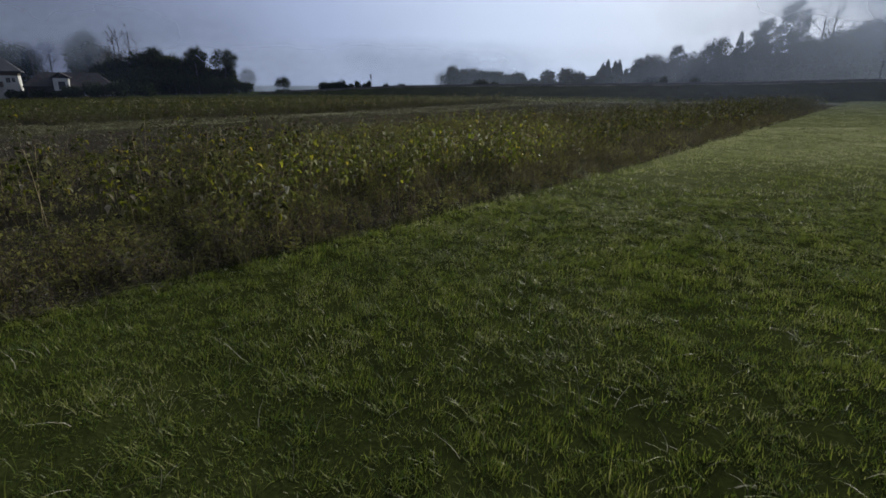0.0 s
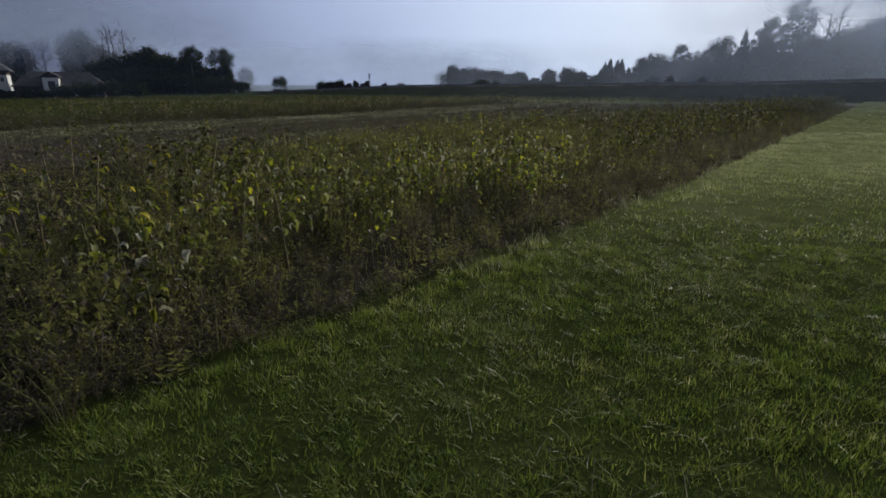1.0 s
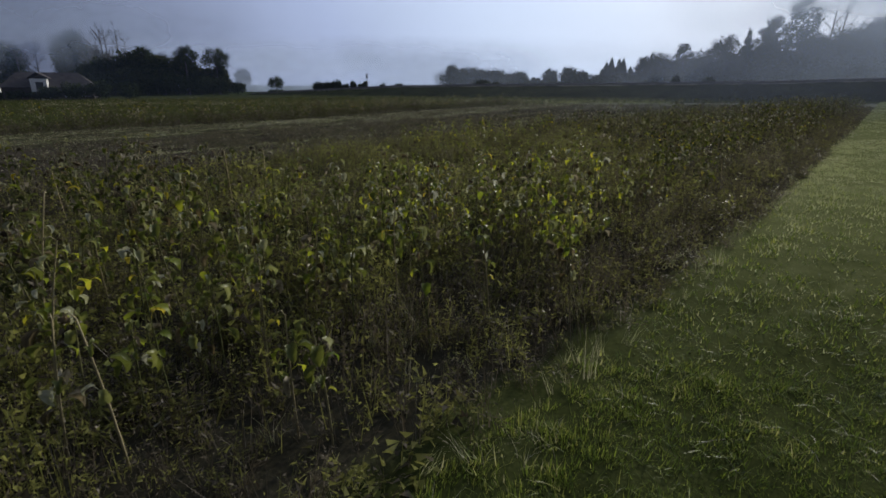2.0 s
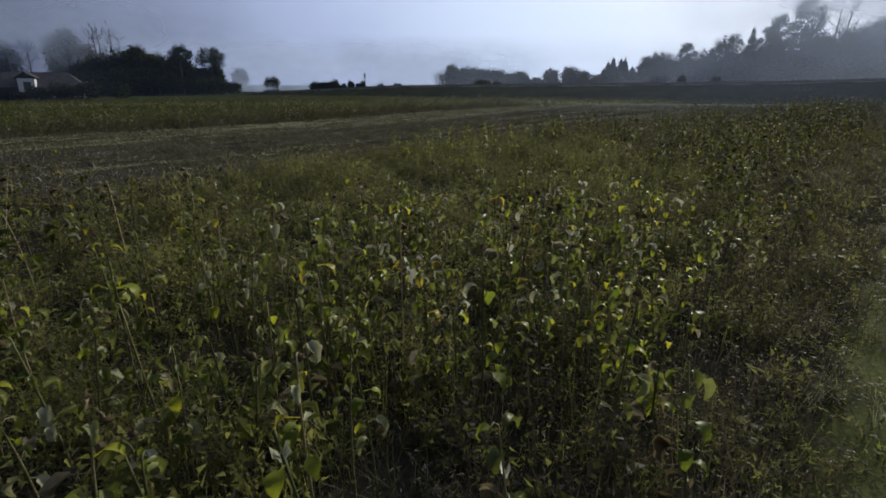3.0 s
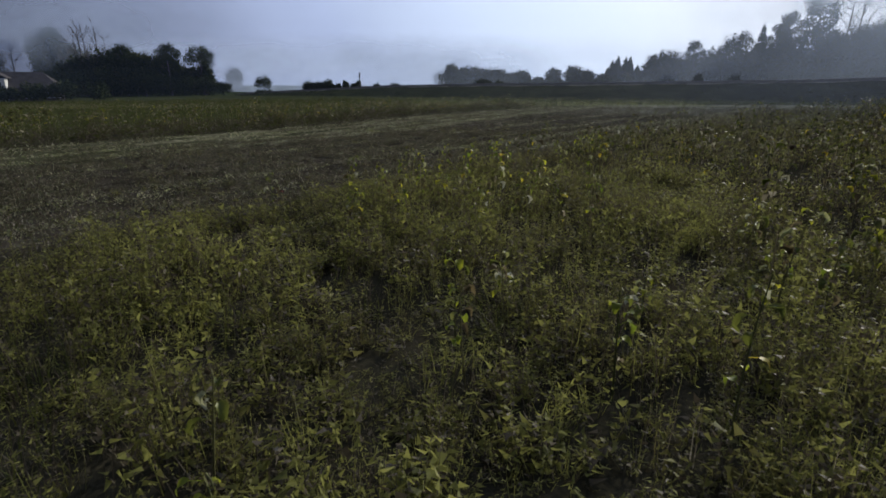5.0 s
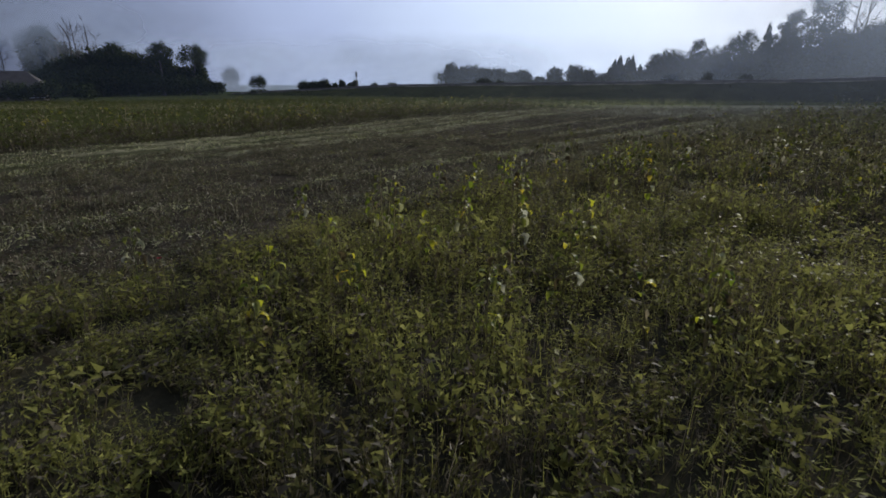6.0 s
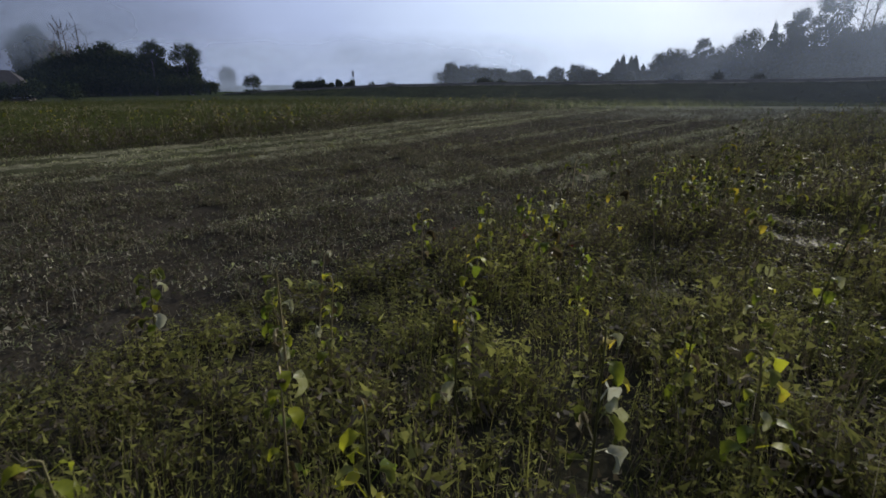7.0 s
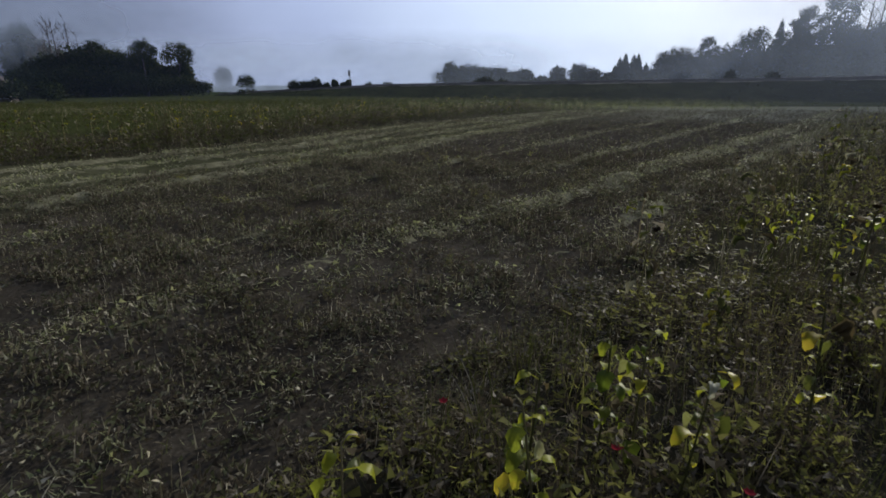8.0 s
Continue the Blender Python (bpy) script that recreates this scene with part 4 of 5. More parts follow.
# ---- grass ----
def tuft_shape(r, n, height, wide, segs, w):
    bits = []
    for i in range(n):
        p = (r.uniform(-wide, wide), r.uniform(-wide, wide), -0.015)
        bits.append((*blade(p, r.uniform(0, 6.28), height * r.uniform(0.5, 1.2), w * r.uniform(0.7, 1.3), r.uniform(0.2, 1.1), segs), 0))
    return join(bits)


tufts_near = [tuft_shape(rng, 30, h, 0.08, 1, 0.0068) for h in (0.05, 0.07, 0.085, 0.06, 0.115, 0.075)]
tufts_mid = [tuft_shape(rng, 15, h, 0.14, 1, 0.016) for h in (0.06, 0.08, 0.07, 0.105)]
tufts_far = [tuft_shape(rng, 9, h, 0.45, 1, 0.085) for h in (0.06, 0.085, 0.07)]
r4 = np.random.default_rng(51)


def lawn(n, x0, x1, y0, y1, keep):
    x, y = r4.uniform(x0, x1, n), r4.uniform(y0, y1, n)
    s, v = sv(x, y)
    k = (s + 0.16 * lumps(x, y, 1.3) + 0.10 * lumps(x, y, 3.7) > s_lawn(v)) & keep(x, y)
    return x[k], y[k]


def lush(x, y):
    s, v = sv(x, y)
    s = s - s_lawn(v) + S_GRASS
    return np.clip(0.95 + 0.35 * lumps(x, y, 1.1) + 0.25 * lumps(x, y, 0.3), 0.55, 1.6) * np.interp(s, [S_GRASS - 0.3, S_GRASS + 0.5, S_GRASS + 1.3], [1.7, 1.35, 1.0])


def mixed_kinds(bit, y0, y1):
    """Blades turn to drier grass, its colour also paled for haze, between y0 and y1."""
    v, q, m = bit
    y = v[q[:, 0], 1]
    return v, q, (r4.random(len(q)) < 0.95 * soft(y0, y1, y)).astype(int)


# longer bent blades left by the mower
long_blades = [join([(*blade((rng.normal(0, 0.08), rng.normal(0, 0.08), -0.01), rng.uniform(0, 6.28), rng.uniform(0.08, 0.2), 0.0065, rng.uniform(0.4, 1.5), 3), int(rng.random() < 0.16)) for i in range(7)]) for k in range(6)]
ax, ay = lawn(2600, -5, 11, 0.3, 12, lambda x, y: x < 1.3 + 0.86 * (y + 1.7))
stuff("grass", many(long_blades, ax, ay, r4, 0.7, 1.2, 0.2), [GRASS, STRAW], "scattered long bent grass blades with pale dry tips", "grass")
ax, ay = lawn(12500, -5, 11, 0.3, 10, lambda x, y: x < 1.3 + 0.86 * (y + 1.7))
stuff("grass", many(tufts_near, ax, ay, r4, 0.8, 1.25, 0.15, lush(ax, ay)), [GRASS], "short mown green grass with pale cut blades", "grass")
ax, ay = lawn(14000, -2, 32, 9.8, 33, lambda x, y: (x < 1.5 + 0.87 * (y + 1.7)))
stuff("grass", mixed_kinds(many(tufts_mid, ax, ay, r4, 0.8, 1.3, 0.15, lush(ax, ay)), 8, 22), [GRASS, DRY_HAZED_GRASS], "mown green grass strip beside the field", "grass")
ax, ay = lawn(5000, -8, 40, -12, 34, lambda x, y: x > 1.3 + 0.86 * (y + 1.7))
stuff("grass", mixed_kinds(many(tufts_far, ax, ay, r4, 0.8, 1.2, 0.15), 5, 20), [GRASS, DRY_HAZED_GRASS], "mown grass beside the way", "grass")
ax, ay = lawn(10500, 12, 96, 31.5, 104, lambda x, y: (x < 3 + 0.88 * (y + 1.7)))
stuff("grass", mixed_kinds(many(tufts_far, ax, ay, r4, 0.8, 1.3, 0.15), 8, 24), [GRASS, DRY_HAZED_GRASS], "far mown grass towards the railway", "grass")

# meadow beyond the stubble and along the bank
meadow_shapes = [weed_shape(rng, h, 1.0, 5, 13, 0.17, 0.12) for h in (0.4, 0.55, 0.75, 0.5)]
mx, my = r4.uniform(-95, 45, 6800), r4.uniform(30, 121, 6800)
ms, mv = sv(mx, my)
k = np.where(my < END_Y + 6, ms < s_left(mv) - 0.2, (my > 92) | (mx < 12)) & (ms < S_GRASS)
stuff("meadow", many(meadow_shapes, mx[k], my[k], r4, 0.7, 1.3, 0.1), [MEADOW, DEADWEED], "rough green and yellow meadow plants beyond the stubble", "meadow")

# front weeds in the darker meadow colour, which stands in for their shade
fx2, fy2 = scatter_sv(3400, -50, -38, 8, 92, lambda x, y, s, v: (s < s_left(v) + 0.15) * (s > s_left(v) - 6) * np.clip(0.75 + 0.5 * lumps(x, y, 0.5), 0.2, 1) * (y < END_Y + 4), r4)
front_s, front_v = sv(fx2, fy2)
stuff("meadow", many(weeds_far, fx2, fy2, r4, 0.9, 1.4, 0.12, np.interp(front_s - s_left(front_v), [-1.5, 0.1], [1.25, 0.55]) * np.clip(1 + 0.5 * lumps(fx2, fy2, 0.8), 0.5, 1.6)), [MEADOW, DEADWEED], "dense green and brown weeds along the edge of the stubble", "meadow")

# thin pale grass over the far end of the field
ex, ey = scatter_sv(1900, S_CUT - 0.5, -12.5, 20, 98, lambda x, y, s, v: (y > 37) * (y < END_Y + 1) * np.clip(0.6 + 0.7 * lumps(x, y, 0.3), 0.05, 1), r4)
stuff("tall_grass", many(plume, ex, ey, r4, 0.6, 1.05, 0.2), [MEADOW, STRAW], "thin pale grass among the weeds at the field's far end", "tall grass")
# rough green grass on the headland before the bank
ex, ey = r4.uniform(-6, 33, 620), r4.uniform(84, 97, 620)
stuff("tall_grass", many(plume, ex, ey, r4, 0.7, 1.3, 0.2), [MEADOW, DRY_HAZED_GRASS], "rough green grass on the headland below the railway", "tall grass")
# pale seeding grass where the stubble ends
ex, ey = r4.uniform(-62, 13, 1100), r4.normal(83, 3.2, 1100)
stuff("tall_grass", many(plume, ex, ey, r4, 0.7, 1.2, 0.15), [MEADOW, STRAW], "strip of pale seeding grass at the end of the stubble", "tall grass")


# ---- trees ----
def crown_bit(r, blobs, n, size, shell=0.65):
    """Leaf clumps round several uneven lobes: (cx, cy, cz, rx, rz)."""
    vs = []
    share = np.array([b[3] * b[3] + b[3] * b[4] for b in blobs])
    share = share / share.sum()
    for b, f in zip(blobs, share):
        k = max(30, int(n * f))
        d = r.normal(size=(k, 3))
        d /= np.linalg.norm(d, axis=1)[:, None]
        rad = shell + (1.0 - shell) * r.random(k) ** 0.6
        bump = 1 + 0.13 * np.sin(5.0 * d[:, :1] + 9 * b[0]) * np.sin(6.0 * d[:, 2:] + 5 * b[1]) + 0.10 * r.normal(size=(k, 1))
        c = np.array(b[:3]) + d * rad[:, None] * np.array((b[3], b[3], b[4])) * bump
        a = r.normal(size=(k, 3))
        a /= np.linalg.norm(a, axis=1)[:, None]
        e = np.cross(a, r.normal(size=(k, 3)))
        e /= np.linalg.norm(e, axis=1)[:, None] + 1e-9
        g = size * r.uniform(0.5, 1.3, (k, 1))
        vs.append(np.stack((c - a * g * 0.7 + e * g * 0.7, c - a * g * 0.7 - e * g * 0.7, c + a * g), 1).reshape(-1, 3))
    v = np.concatenate(vs)
    return v, np.arange(len(v)).reshape(-1, 3)


def add_part(name, bit, mat, parent):
    ob = new(name, quick_mesh(name, bit[0], bit[1], [mat]))
    ob.parent = parent
    return ob


def limbs_bit(r, height, base, n, reach, depth=1):
    """A tapered trunk with limbs, and twigs on them when depth is 2."""
    lean = r.normal(0, 0.03, 2) * height
    trunk = [np.array((lean[0] * a, lean[1] * a, height * a - 0.2)) for a in np.linspace(0, 1, 6)]
    bits = [(*tube(trunk, np.interp(np.linspace(0, 1, 6), [0, 0.1, 1], [base * 1.3, base, base * 0.12]), 7), 0)]
    for i in range(n):
        a = r.uniform(0.3, 0.95)
        p = np.array((lean[0] * a, lean[1] * a, height * a))
        w, L = r.uniform(0, 6.28), reach * (1.15 - 0.7 * a) * r.uniform(0.7, 1.2)
        d = np.array((math.cos(w), math.sin(w), r.uniform(0.7, 1.8)))
        d /= np.linalg.norm(d)
        line = [p, p + d * L * 0.5, p + d * L + (0, 0, 0.12 * L)]
        bits.append((*tube(line, [base * 0.4 * (1.1 - a), base * 0.25 * (1.1 - a), base * 0.05], 4), 0))
        if depth > 1:
            for j in range(5):
                q = line[1] + (line[2] - line[1]) * r.uniform(-0.6, 1)
                e = d + r.normal(0, 0.5, 3)
                e[2] = abs(e[2])
                e /= np.linalg.norm(e)
                bits.append((*tube([q, q + e * L * 0.3, q + e * L * 0.55 + (0, 0, 0.05 * L)], [base * 0.14, base * 0.09, base * 0.04], 3), 0))
    return join(bits)


def broadleaf(x, y, top, radius, r, label, low=0.15, airy=False, base=None, group="trees round the fields"):
    """A deciduous tree up to the height top; low: where the crown begins, as a share of the height."""
    z = float(ground_z(x, y)) if base is None else base
    h = top - z
    root = new("broadleaf_tree")
    root.matrix_basis = pose(x, y, z)
    add_part("trunk", limbs_bit(r, h * 0.9, 0.018 * h + 0.05, 9, radius * 0.9)[:2], BARK, root)
    mid, half = h * (1 + low) / 2, h * (1 - low) / 2
    blobs, n = [], 14 if airy else 20
    for i in range(n):
        up = 1 - (1.6 if airy else 1.95) * (i + 0.5) / n                       # from the top of the dome down to its skirt
        ring = math.sqrt(max(0.0, 1 - up * up))
        w = i * 2.4 + r.uniform(0, 0.8)
        rr = radius * (r.uniform(0.26, 0.42) if airy else r.uniform(0.28, 0.46))
        out_by = (radius - rr) * ring * r.uniform(0.45 if airy else 0.75, 1.12)
        rz = min(rr * 0.85, half * 0.5)
        blobs.append((out_by * math.cos(w), out_by * math.sin(w), mid + (half - rz) * up * r.uniform(0.86, 1.02), rr, rz))
    if low < 0.2:
        blobs += [(radius * 0.55 * math.cos(i * 1.05), radius * 0.55 * math.sin(i * 1.05), h * 0.13, radius * 0.42, h * 0.15) for i in range(6)]
    bit = crown_bit(r, blobs, int(2600 + 12 * radius * h) if airy else int(min(15000, max(4000, 58 * radius * h))), 0.17 + 0.0045 * h, 0.15)
    if not airy:
        heart = crown_bit(r, [(0, 0, mid, radius * 0.70, half * 0.78)], 700, 0.85, 0.0)
        bit = join([(*bit, 0), (*heart, 0)])
    add_part("crown", bit[:2], FOLIAGE, root)
    return tagged(root, label, "tree", group)


def spruce(x, y, top, radius, r, label, base=None):
    z = float(ground_z(x, y)) if base is None else base
    h = top - z
    root = new("spruce_tree")
    root.matrix_basis = pose(x, y, z)
    v, q = tube([(0, 0, -0.2), (0, 0, h * 0.5), (0, 0, h)], [0.02 * h, 0.012 * h, 0.02], 6)
    add_part("trunk", (v, q), BARK, root)
    vs = []
    for i in range(34):
        a = 0.04 + 0.95 * i / 33
        rr = radius * (1 - a) ** 0.7 * r.uniform(0.75, 1.15) + 0.12
        for j in range(26):
            w = r.uniform(0, 6.28)
            d, e = np.array((math.cos(w), math.sin(w), 0)), np.array((-math.sin(w), math.cos(w), 0))
            p = np.array((0, 0, h * (a + r.uniform(-0.025, 0.01))))
            tip = p + d * rr - (0, 0, 0.28 * rr)
            m = p + d * rr * 0.55
            vs.append((p, m + e * rr * 0.42 - (0, 0, 0.1 * rr), tip, m - e * rr * 0.42 - (0, 0, 0.26 * rr)))
    v = np.array(vs).reshape(-1, 3)
    add_part("crown", (v, np.arange(len(v)).reshape(-1, 4)), NEEDLES, root)
    return tagged(root, label, "tree", "trees round the fields")


def bare_tree(x, y, top, r, label, base=None):
    z = float(ground_z(x, y)) if base is None else base
    h = top - z
    root = new("bare_tree")
    root.matrix_basis = pose(x, y, z)
    b = limbs_bit(r, h, 0.016 * h, 16, h * 0.3, 2)
    add_part("trunk", b[:2], BARK, root)
    return tagged(root, label, "tree", "trees round the fields")


def bush(x, y, top, radius, r, label, base=None):
    z = float(ground_z(x, y)) if base is None else base
    h = top - z
    root = new("bush")
    root.matrix_basis = pose(x, y, z)
    add_part("branches", limbs_bit(r, h * 0.6, 0.05, 6, radius * 0.35)[:2], BARK, root)
    blobs = [(radius * 0.55 * math.cos(i * 2.4) * r.uniform(0.5, 1), radius * 0.55 * math.sin(i * 2.4) * r.uniform(0.5, 1), h * r.uniform(0.3, 0.68), radius * r.uniform(0.4, 0.55), h * r.uniform(0.24, 0.32)) for i in range(7)]
    blobs.append((0, 0, h * 0.4, radius * 0.8, h * 0.42))
    add_part("foliage", crown_bit(r, blobs, 1700, 0.18 + 0.018 * h, 0.3), FOLIAGE, root)
    return tagged(root, label, "bush", "bushes along the fields")


r5 = np.random.default_rng(61)
DARKTREE = "dense dark green broadleaf tree at the field's edge"
# the dark grove behind the meadow
for x, y, top, rad, airy in ((-118, 206, 17.4, 5.6, False), (-126, 206, 15.2, 6.5, False), (-116, 203, 15.0, 8.0, False), (-108, 200, 14.2, 7.5, False), (-101, 204, 13.4, 7.0, False), (-98.5, 199, 16.4, 5.4, True),
                             (-88.5, 202, 16.0, 6.2, True), (-93, 206, 9.5, 5.5, False), (-88.5, 204, 10.5, 4.0, False), (-121, 206, 15.4, 7.0, False), (-132, 204, 13.5, 7.5, False), (-140, 208, 11.5, 7.0, False), (-112, 206, 14.6, 7.0, False), (-104, 207, 13.6, 7.0, False), (-97, 206, 9.5, 6.0, False)):
    broadleaf(x, y, top, rad, r5, "slender tree with an open airy crown in the grove" if airy else DARKTREE, 0.42 if airy else 0.05, airy)
for x, y, top, rad in ((-122, 192, 9.0, 7), (-114, 191, 9.5, 7), (-106, 192, 9.0, 7), (-98, 192, 8.5, 6.5), (-91, 193, 6.0, 5.5), (-85, 196, 6.0, 5.0), (-79.5, 196, 4.6, 4.0), (-130, 190, 8.5, 7), (-138, 190, 7.5, 6.5)):
    bush(x, y, top, rad, r5, "dense dark hedge bush at the grove's edge")
# misty trees behind the houses
for x, y, top, rad in ((-160, 228, 26.0, 9.5), (-155, 231, 20.0, 8.0), (-187, 226, 20.5, 9.0), (-197, 228, 21.5, 9.0), (-168, 236, 19.0, 8.0), (-148, 230, 16.0, 7.0)):
    broadleaf(x, y, top, rad, r5, "tall tree fading into the mist behind the houses", 0.05)
for x, y, top in ((-134, 211, 23.5), (-131, 212, 22.5), (-137, 212, 23.0), (-128.5, 214, 20.0), (-140, 213, 20.5), (-147, 219, 20.0), (-171, 221, 19.5), (-175, 222, 18.0), (-180, 223, 18.5)):
    bare_tree(x, y, top, r5, "bare grey tree with upright branches in the mist")
# single tree and bushes on the far field
broadleaf(-64.1, 193, 5.9, 3.7, r5, "small round lone tree on the far field", 0.1, True)
broadleaf(-131, 330, 13.5, 6.5, r5, "pale tree almost lost in the mist behind the grove", 0.05)
for x, y, top, rad in ((-47.5, 188, 4.2, 3.4), (-42, 189, 5.6, 2.4), (-44.5, 187, 4.4, 2.6), (-38.5, 188, 3.6, 1.4), (-36, 188, 4.4, 1.5), (-32.0, 188, 4.3, 1.1), (-33.6, 188, 3.6, 1.2), (-26, 187, 3.4, 1.4), (-20, 187, 3.6, 1.6)):
    bush(x, y, top, rad, r5, "dark bush beside the railway")
# row beyond the railway
for x, y, top, rad in ((-3.6, 283, 13.6, 5.0), (2, 286, 12.0, 6.0), (7, 284, 12.6, 7.6), (13.5, 282, 11.6, 6.0), (19.5, 285, 11.6, 7.2), (31, 284, 10.6, 6.4), (26, 287, 9.2, 5.2), (39, 285, 7.2, 4.4), (46, 283, 11.6, 5.4), (56, 284, 13.0, 7.0), (63, 286, 10.8, 6.0), (71, 288, 8.8, 5.5)):
    broadleaf(x, y, top, rad, r5, "grey-green broadleaf tree beyond the railway", 0.05)
broadleaf(-10, 335, 12.0, 7.0, r5, "broadleaf tree almost lost in the mist", 0.05)
bare_tree(25.5, 282, 11.0, r5, "thin half-bare tree beyond the railway")
for x, y, top, rad in ((76, 290, 15.0, 5.0), (78.8, 291, 16.8, 5.2), (82.4, 290, 16.2, 5.2), (84.8, 291, 16.8, 5.2), (88.4, 290, 12.5, 5.0), (74, 290, 11.5, 4.6)):
    spruce(x, y, top, rad, r5, "dark pointed spruce beyond the railway")


def hill_z(x, y):
    x = np.asarray(x, float) - 0.55 * np.clip(np.asarray(y, float) - 258, 0, 400)
    return 24.0 * soft(125, 230, x) * soft(250, 340, y) + 4 * soft(100, 140, x) * soft(246, 275, y)


hx, hy = np.arange(124, 634, 10.0), np.arange(232, 620, 10.0)
X, Y = np.meshgrid(hx, hy)
V = np.stack((X, Y, hill_z(X, Y) - 0.8 + 0.8 * lumps(X, Y, 0.04) * (X > 140)), -1).reshape(-1, 3)
i0 = (np.arange(len(hy) - 1)[:, None] * len(hx) + np.arange(len(hx) - 1)[None]).ravel()
hill = new("hill", quick_mesh("hill", V, np.stack((i0, i0 + 1, i0 + 1 + len(hx), i0 + len(hx)), -1), [WOODS], smooth=True))
tagged(hill, "dark wooded hillside rising into the mist", "hill", kind="structure")
for x, y, top, rad, airy in ((85.5, 259, 17.0, 5.6, False), (91.5, 259, 18.8, 7.2, False), (97, 262, 16.0, 6.0, False), (102.5, 259, 22.4, 4.8, True), (102, 263, 16.0, 6.0, False), (107, 261, 18.5, 6.6, False), (113, 260, 20.0, 7.0, False),
                             (120.5, 259, 25.8, 8.6, False), (128, 264, 18.5, 6.5, False), (136, 266, 19.5, 7.0, False), (143, 270, 25.0, 7.5, False), (151, 276, 36.5, 6.5, True), (147, 276, 31.0, 6.0, True), (152, 272, 27.0, 7.0, False), (160, 270, 44.0, 8.5, False),
                             (170, 274, 28.0, 9.0, False), (180, 276, 28.0, 9.0, False), (190, 278, 31.0, 9.5, False), (201, 278, 35.0, 12.0, False), (213, 280, 38.5, 12.5, False), (226, 280, 41.0, 13.0, False), (240, 282, 43.0, 13.0, False), (196, 288, 34.0, 12.0, False), (208, 288, 38.0, 12.0, False), (220, 290, 41.0, 13.0, False), (234, 290, 43.0, 13.0, False), (166, 266, 26.0, 9.0, False), (184, 268, 26.0, 9.0, False), (205, 270, 31.0, 10.0, False), (222, 270, 35.0, 10.0, False)):
    broadleaf(x, y, top, rad * (1.0 if airy else 1.15), r5, "tall broadleaf tree on the hillside, greyed by mist", 0.3 if airy else 0.04, airy, float(hill_z(x, y)) - 0.8)
spruce(131.2, 261, 28.3, 6.5, r5, "tall ragged conifer standing above the wood", float(hill_z(129.5, 256)) - 0.8)
for x, y, top in ((187, 292, 47.0), (193, 293, 48.0)):
    bare_tree(x, y, top, r5, "bare tall tree high on the misty hillside", float(hill_z(x, y)) - 0.8)
n = 8000
ux, uy = r5.uniform(-10, 78, n), r5.uniform(277, 287, n)
uz = r5.uniform(-0.3, 1, n) * (np.where(ux < 23, 8.6, 5.0) + 2.0 * lumps(ux, ux * 0, 0.25))
a = r5.normal(size=(n, 3))
a /= np.linalg.norm(a, axis=1)[:, None]
b = np.cross(a, r5.normal(size=(n, 3)))
b /= np.linalg.norm(b, axis=1)[:, None]
c, g = np.stack((ux, uy, uz), -1), r5.uniform(0.3, 0.7, (n, 1))
v = np.stack((c - a * g, c - b * g * 0.7, c + a * g, c + b * g * 0.7), 1).reshape(-1, 3)
stuff("hedge", (v, np.arange(len(v)).reshape(-1, 4), np.zeros(n, int)), [FOLIAGE], "dark overgrown hedge between the far trees", "hedge")
n = 34000
ux, uy = 78 + 252 * r5.random(n) ** 1.35, r5.uniform(250, 296, n)
uz = hill_z(ux, uy) - 0.8 + r5.uniform(0, 1, n) ** 0.8 * (9 + 6 * soft(90, 150, ux))
a = r5.normal(size=(n, 3))
a /= np.linalg.norm(a, axis=1)[:, None]
b = np.cross(a, r5.normal(size=(n, 3)))
b /= np.linalg.norm(b, axis=1)[:, None]
c, g = np.stack((ux, uy, uz), -1), r5.uniform(0.4, 1.0, (n, 1))
v = np.stack((c - a * g, c - b * g * 0.7, c + a * g, c + b * g * 0.7), 1).reshape(-1, 3)
stuff("undergrowth", (v, np.arange(len(v)).reshape(-1, 4), np.zeros(n, int)), [FOLIAGE], "dense undergrowth along the wood's edge on the hillside", "undergrowth")
for x, off, up, rad in ((6.2, 11.5, 2.6, 2.8), (10, 11, 1.6, 1.8), (48.8, 6.0, 2.6, 1.2), (55.6, 6.5, 2.0, 1.4)):
    bush(x, float(crest_y(x)) + off, float(crest(x)) + up, rad, r5, "dark shrub on the railway embankment", base=float(crest(x)) - 1.6)


n = 2600
bx, ba = r5.uniform(-72, 230, n), r5.uniform(0.0, 0.97, n)
bz = slope_z(bx, ba) - 0.03
scrub = [weed_shape(rng, h, 1.0, 3, 13, 0.22, 0.3) for h in (0.3, 0.5, 0.4)]
bit = spread(scrub, bx, bank_foot(bx) + (crest_y(bx) - 0.9 - bank_foot(bx)) * ba, r5.uniform(0, 6.28, n), r5.uniform(0.7, 1.3, n), 0.1, r5, lift=0.0, at_z=bz)
stuff("scrub", bit, [FOLIAGE, SHADED_BANK], "low dark scrub and weeds covering the railway slope", "scrub")


# ---- signal masts ----
def mast(x, y, z, height, arms, label):
    root = new("signal_mast")
    root.matrix_basis = pose(x, y, z)
    bm = bmesh.new()
    bmesh.ops.create_cone(bm, cap_ends=True, segments=8, radius1=0.09, radius2=0.06, depth=height + 0.3, matrix=Matrix.Translation((0, 0, height / 2 - 0.15)))
    part("pole", bm, STEEL, root)
    if arms:
        for k, w in ((0.93, 0.9), (0.72, 0.6)):
            part("crossarm", box(-w * 0.2, -0.05, height * k - 0.05, w, 0.05, height * k + 0.05), STEEL, root)
    else:
        part("signal_box", box(-0.24, -0.18, height - 1.5, 0.24, 0.14, height, bevel=0.04), BLACK, root, "dark signal head")
    tagged(root, label, "signal mast")


